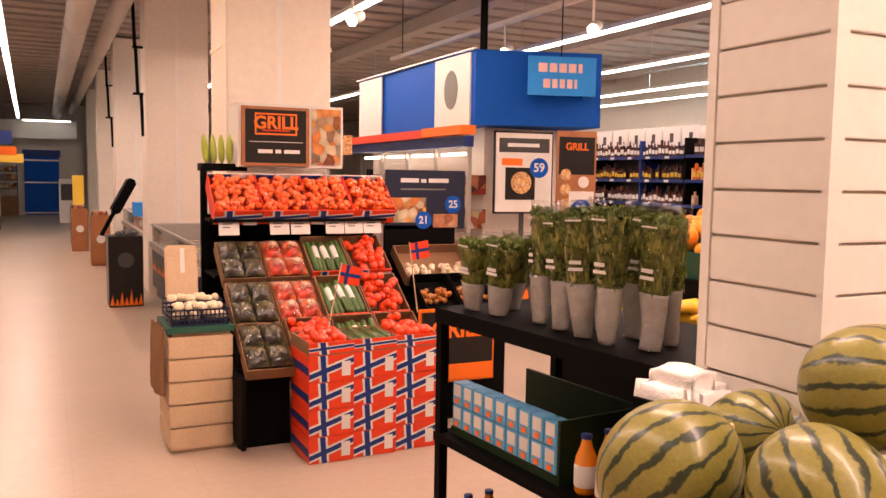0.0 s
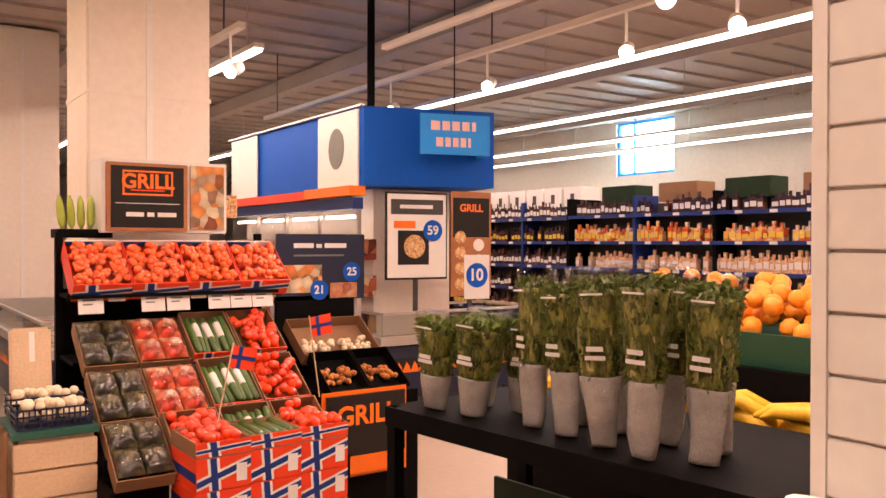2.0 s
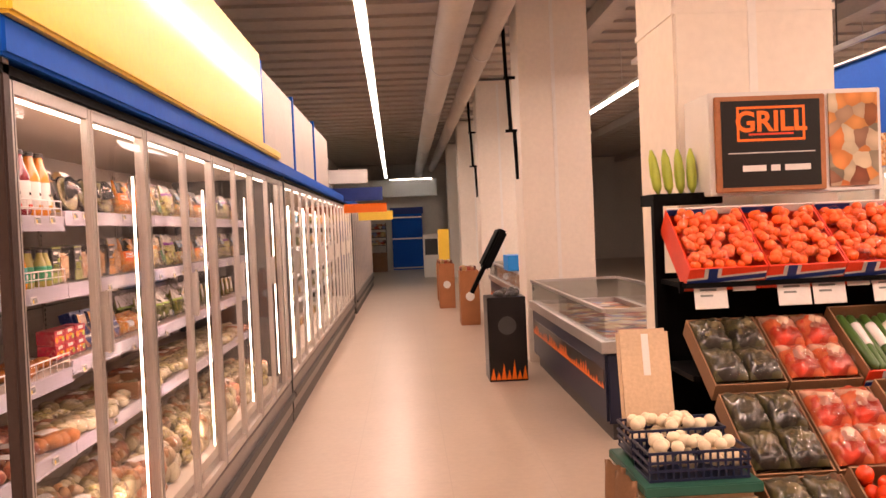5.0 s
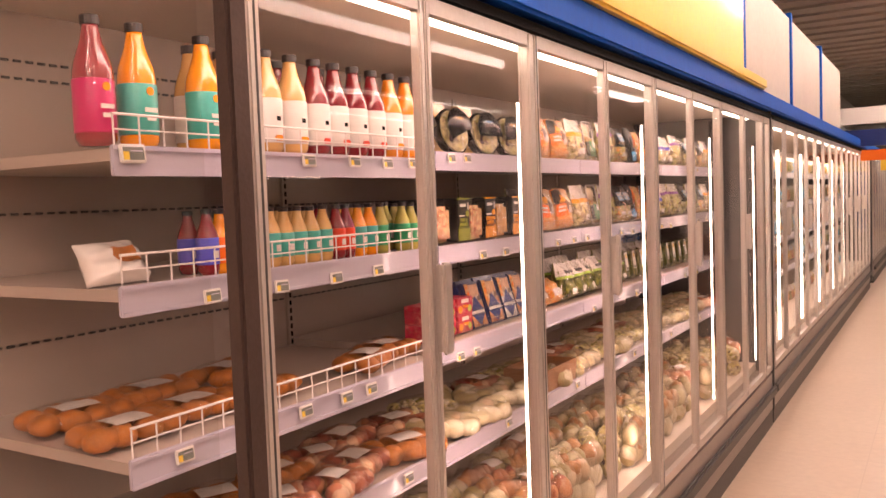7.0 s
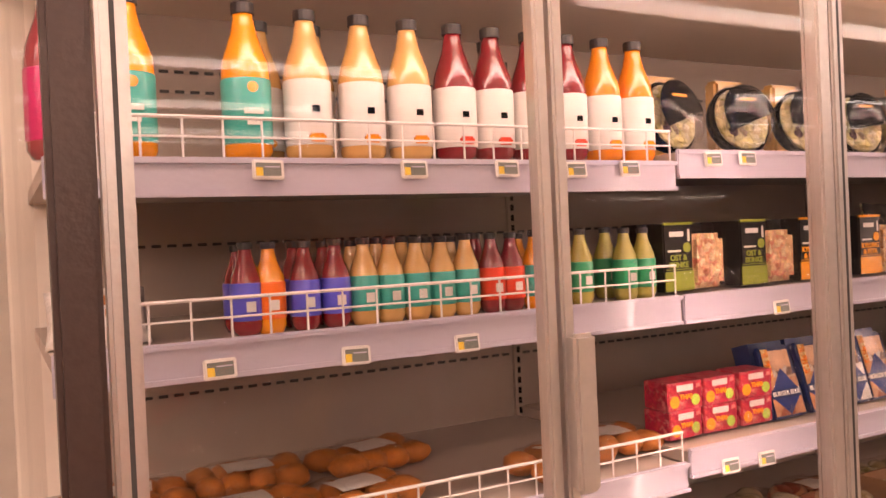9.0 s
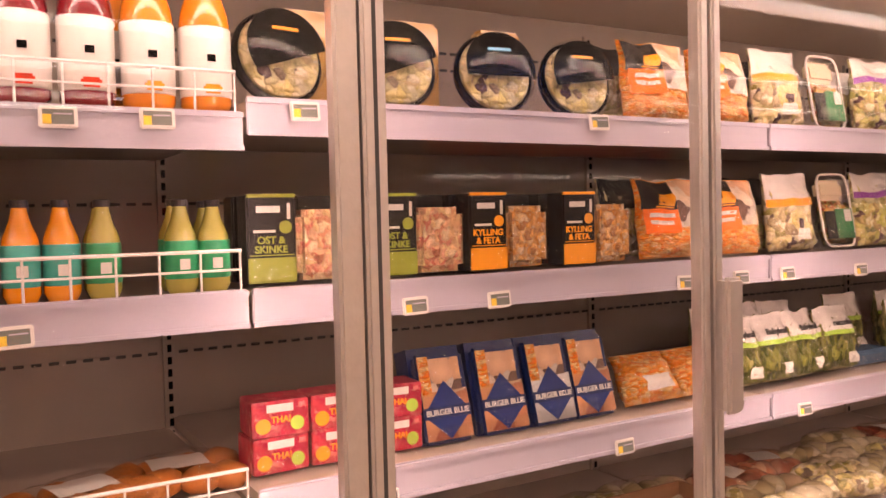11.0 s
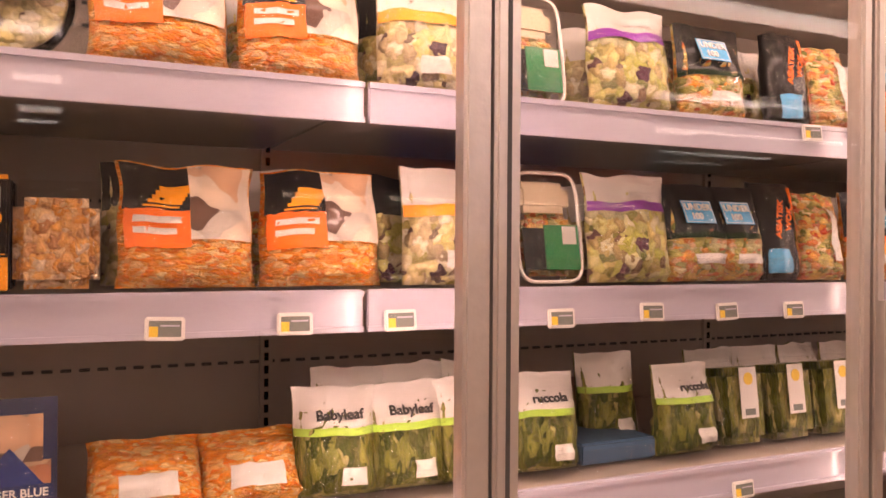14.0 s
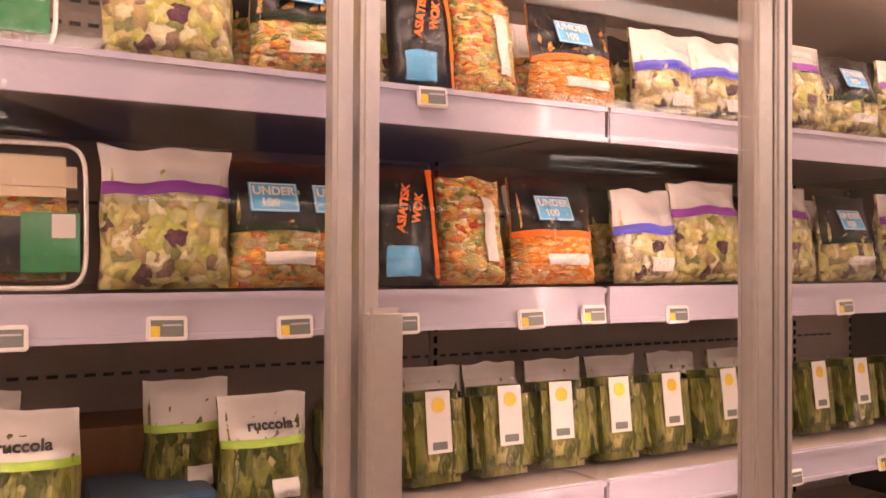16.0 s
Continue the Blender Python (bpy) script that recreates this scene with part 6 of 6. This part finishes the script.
def celery(x, y, h, wide, seed, tall):
    """A flattened, flaring sleeve of greens: pale printed foot, clear upper part that stands above the leaves."""
    b = thing("celery_bag" if tall else "herb_bag", turn @ pose(x, y, 1.132, 0, 0, random.uniform(-25, 25)) @ pose(0, 0, 0, random.uniform(-4, 4), random.uniform(-3, 5), 0), "clear printed sleeve of leafy greens with a pale crumpled foot", "vegetable bag", "celery bags")
    split = 0.40 if tall else 0.36

    def cone(v0, v1, grow, rough, n=14, flat=0.68):
        rings = []
        for k in range(n + 1):
            v = v0 + (v1 - v0) * k / n
            rings.append((wide * (0.42 + 0.58 * v) * grow, h * v))
        bm = lathe(rings, 24)
        for q in bm.verts:
            q.co.x *= flat
            q.co.x += rough * noise.noise(Vector((q.co.x * 20 + seed, q.co.y * 24, q.co.z * 10)))
            q.co.y += rough * noise.noise(Vector((q.co.x * 24, q.co.y * 20 + seed, q.co.z * 12)))
        return bm

    f = part("sleeve", cone(0.0, 1.0, 1.0, 0.010), "sleeve", b, smooth=True)
    f.visible_shadow = False
    part("foot", cone(0.004, split, 0.985, 0.010), "film_grey", b, "pale crumpled printed film", smooth=True)
    part("bunch", cone(split, 0.88 if tall else 0.82, 0.93, 0.006), "leaves", b, smooth=True)
    leaves = bmesh.new()
    rnd = random.Random(seed)
    for k in range(420):
        v = rnd.uniform(split, 0.90 if tall else 0.92) if k % 3 else rnd.uniform(0.78, 0.94)
        rr = wide * (0.42 + 0.58 * v) * (1.0 - 0.10 * rnd.random() if k % 3 else math.sqrt(rnd.random())) * 0.92
        a = rnd.uniform(0, 6.283)
        z = h * v
        s = rnd.uniform(0.008, 0.017)
        m = Matrix.Translation((rr * math.cos(a) * 0.68, rr * math.sin(a), z)) @ Euler((rnd.uniform(-1.2, 1.2), rnd.uniform(-1.2, 1.2), a)).to_matrix().to_4x4()
        q = [leaves.verts.new(m @ Vector(p)) for p in ((-s, 0, 0), (-s * 0.3, -s * 0.5, 0.004), (s, 0, 0), (-s * 0.3, s * 0.5, 0.004), (0, 0, -0.004))]
        leaves.faces.new((q[0], q[1], q[4])), leaves.faces.new((q[1], q[2], q[4])), leaves.faces.new((q[2], q[3], q[4])), leaves.faces.new((q[3], q[0], q[4]))
    tagged(part("leaves", leaves, "celery_leaf", b), kind="stuff")
    for k, (v, half, hh) in enumerate(((0.56, 0.45, 0.010), (0.51, 0.55, 0.009), (0.86, 0.6, 0.004))):
        rr = wide * (0.42 + 0.58 * v) * 0.68 + 0.007
        part("print", box(-rr, -rr + 0.001, -wide * half * 0.6, wide * half * 0.6, h * v - hh / 2, h * v + hh / 2), "label_white", b, "white print bar")


for n, (x, y, h, wide) in enumerate(((0.06, 0.09, 0.25, 0.075), (0.07, 0.22, 0.26, 0.078), (0.18, 0.15, 0.26, 0.075), (0.19, 0.28, 0.25, 0.07))):
    celery(x, y, h, wide, n + 1, False)
for n, (x, y, h) in enumerate(((0.09, 0.41, 0.37), (0.08, 0.52, 0.36), (0.06, 0.64, 0.38), (0.05, 0.75, 0.39), (0.10, 0.85, 0.37), (0.20, 0.46, 0.37), (0.19, 0.58, 0.36), (0.18, 0.71, 0.38), (0.2, 0.83, 0.37))):
    celery(x, y, h, 0.066, n + 20, True)
gc = thing("carton_tray", turn @ pose(0.02, 0.03, 0.702) @ Matrix.Scale(0.78, 4), "dark green tray packed with blue and white cartons", "tray")
part("tray", box(0, 0.42, 0, 0.72, 0, 0.03), "dark_green", gc)
part("side", box(0, 0.42, 0.722, 0.735, 0, 0.24), "dark_green", gc)
part("side", box(0.405, 0.42, 0, 0.72, 0.03, 0.24), "dark_green", gc)
for r in range(2):
    for k in range(9):
        c = part("carton", box(0.005, 0.075, 0.004 + 0.079 * k, 0.079 + 0.079 * k, 0.031 + 0.1 * r, 0.128 + 0.1 * r, bevel=0.003), "pack_sky", gc)
        part("panel", box(0.003, 0.005, 0.016 + 0.079 * k, 0.066 + 0.079 * k, 0.07 + 0.1 * r, 0.12 + 0.1 * r), "label_white", c)
        part("spot", box(0.001, 0.003, 0.028 + 0.079 * k, 0.054 + 0.079 * k, 0.04 + 0.1 * r, 0.062 + 0.1 * r), "orange", c)
for k in range(12):
    b = bottle("jar", "small jar with a blue lid and a pale label", 0.17, 0.032, "juice_amber", "label_white", "flag_blue", turn @ pose(0.05 + 0.085 * (k % 3), 0.68 + 0.085 * (k // 3), 0.702), (0.15, 0.5), "blue lid jars")
for k in range(14):
    b = bottle("jar", "small jar with a blue lid and a pale label", 0.17, 0.032, "juice_amber", "label_white", "flag_blue", turn @ pose(0.05 + 0.085 * (k % 2), 0.1 + 0.12 * (k // 2), 0.332), (0.15, 0.5), "blue lid jars")

fs = thing("fruit_stand", pose(3.08, -3.9, 0), "black stepped fruit stand", "stand")
part("body", box(0, 1.0, 0, 1.5, 0, 1.0), "black", fs)
part("step", box(0.42, 1.0, 0, 1.5, 1.001, 1.16), "black", fs)
part("rail", box(-0.02, 0.02, 0, 1.5, 0.98, 1.05), "black", fs)
for n in range(6):
    b = thing("banana_bunch", pose(3.3, -3.72 + 0.24 * n, 1.03, 0, 0, 20 * n), "ripe yellow banana bunch on the fruit stand", "bananas", "banana bunches")
    for k in range(7):
        bm = lathe([(0.006, -0.12), (0.02, -0.09), (0.024, 0.0), (0.02, 0.09), (0.007, 0.13)], 10)
        for w in bm.verts:
            w.co.x += 3.2 * w.co.z * w.co.z
        part("banana", bm, "banana", b, smooth=True).matrix_local = pose(-0.06 + 0.035 * (k % 4), 0.02 * (k % 3), 0.03 + 0.045 * (k // 4), 0, 80, 70 + 7 * (k - 3))
for n in range(3):
    k = crate(pose(3.76, -3.62 + 0.5 * n, 1.21, 0, -14, 0), "green plastic crate heaped with oranges", 0.44, 0.48, 0.12, "green_plastic")
    tagged(part("oranges", heap(0.18, 0.2, 60, 0.034, 40 + n, 2.0), "orange_fruit", k, smooth=True), kind="stuff").location = (0, 0, 0.08)
pr = thing("bag_roll", pose(3.95, -3.7, 1.66, 90, 0, 60), "white roll of plastic bags on a holder", "bag roll")
part("roll", lathe([(0.02, -0.12), (0.07, -0.118), (0.07, 0.118), (0.02, 0.12)], 20), "foam_white", pr, smooth=False)
part("holder", rod((0, 0, -0.2), (0, 0, 0.2), 0.012), "dark_grey", pr)
part("post", box(-0.02, 0.02, -0.52, 0.0, 0.19, 0.23), "dark_grey", pr)

sp = thing("slat_pillar", pose(2.39, -4.31, 0), "white slatted wall panel pillar", "pillar")
part("core", box(0.012, 0.75, 0.012, 0.30, 0, 4.05), "wall_paint", sp)
for k in range(41):
    z = 0.005 + 0.0968 * k
    part("slat", box(0, 0.011, 0.012, 0.29, z, z + 0.091, bevel=0.002), "white_paint", sp)
    part("slat", box(0.03, 0.75, 0, 0.011, z, z + 0.091, bevel=0.002), "white_paint", sp)
part("corner_trim", box(-0.004, 0.03, -0.004, 0.011, 0, 4.05), "white_paint", sp)
part("edge_trim", box(-0.004, 0.03, 0.29, 0.315, 0, 4.05), "white_paint", sp)

mb = thing("melon_bin", pose(1.93, -4.80, 0), "dark bin heaped with watermelons", "bin")
part("wall", box(0, 0.42, 0, 0.62, 0, 0.98), "dark_green", mb)
for n, (x, y, z, r, a, b) in enumerate(((2.035, -4.32, 1.085, 0.113, 20, 50), (2.245, -4.30, 1.10, 0.095, 60, -30), (2.275, -4.505, 1.245, 0.102, 75, 20), (2.06, -4.60, 1.13, 0.10, -50, 30), (2.25, -4.62, 1.06, 0.10, 40, 90))):
    w = thing("watermelon", pose(x, y, z, a, b, 0), "whole striped green watermelon in the heap", "watermelon", "watermelons")
    bm = bmesh.new()
    bmesh.ops.create_uvsphere(bm, u_segments=32, v_segments=20, radius=r)
    for q in bm.verts:
        q.co.z *= 1.12
        q.co *= 1 + 0.02 * noise.noise(q.co * 9 + Vector((n, 0, 0)))
    part("rind", bm, "melon", w, smooth=True)
    part("stem_end", lathe([(0.008, r * 1.10), (0.006, r * 1.13), (0.003, r * 1.16)], 8), "wood", w)
    if n == 3:
        part("sticker", lathe([(0.026, 0), (0.024, 0.002)], 18), "red", w).matrix_local = pose(0, 0, 0) @ look((0, 0, 0), (0.3, -0.9, -0.7)) @ pose(0, 0, -r * 1.06)
bd2 = thing("bag_dispenser", pose(2.23, -4.16, 0.98, 0, 0, 12), "white crumpled plastic bag dispenser with a dark slot", "bag dispenser")
bm = box(0, 0.15, 0, 0.16, 0, 0.20, bevel=0.03)
bmesh.ops.subdivide_edges(bm, edges=bm.edges[:], cuts=3, use_grid_fill=True)
for q in bm.verts:
    q.co += 0.012 * noise.noise_vector(q.co * 22)
part("bag_stack", bm, "foam_white", bd2, smooth=True)
part("slot", box(-0.022, -0.012, 0.02, 0.13, 0.10, 0.145), "black", bd2)
part("bracket", box(0.02, 0.13, 0.02, 0.14, -0.98, 0.02), "dark_grey", bd2)
hr = thing("bag_roll", pose(-0.35, -1.32, 1.02, 90, 0, 90), "white roll of bags on a stand by the fridge end", "bag roll")
part("roll", lathe([(0.018, -0.1), (0.05, -0.098), (0.05, 0.098), (0.018, 0.1)], 20), "foam_white", hr)
part("stand", box(-0.02, 0.02, -1.02, -0.05, -0.02, 0.02), "dark_grey", hr)
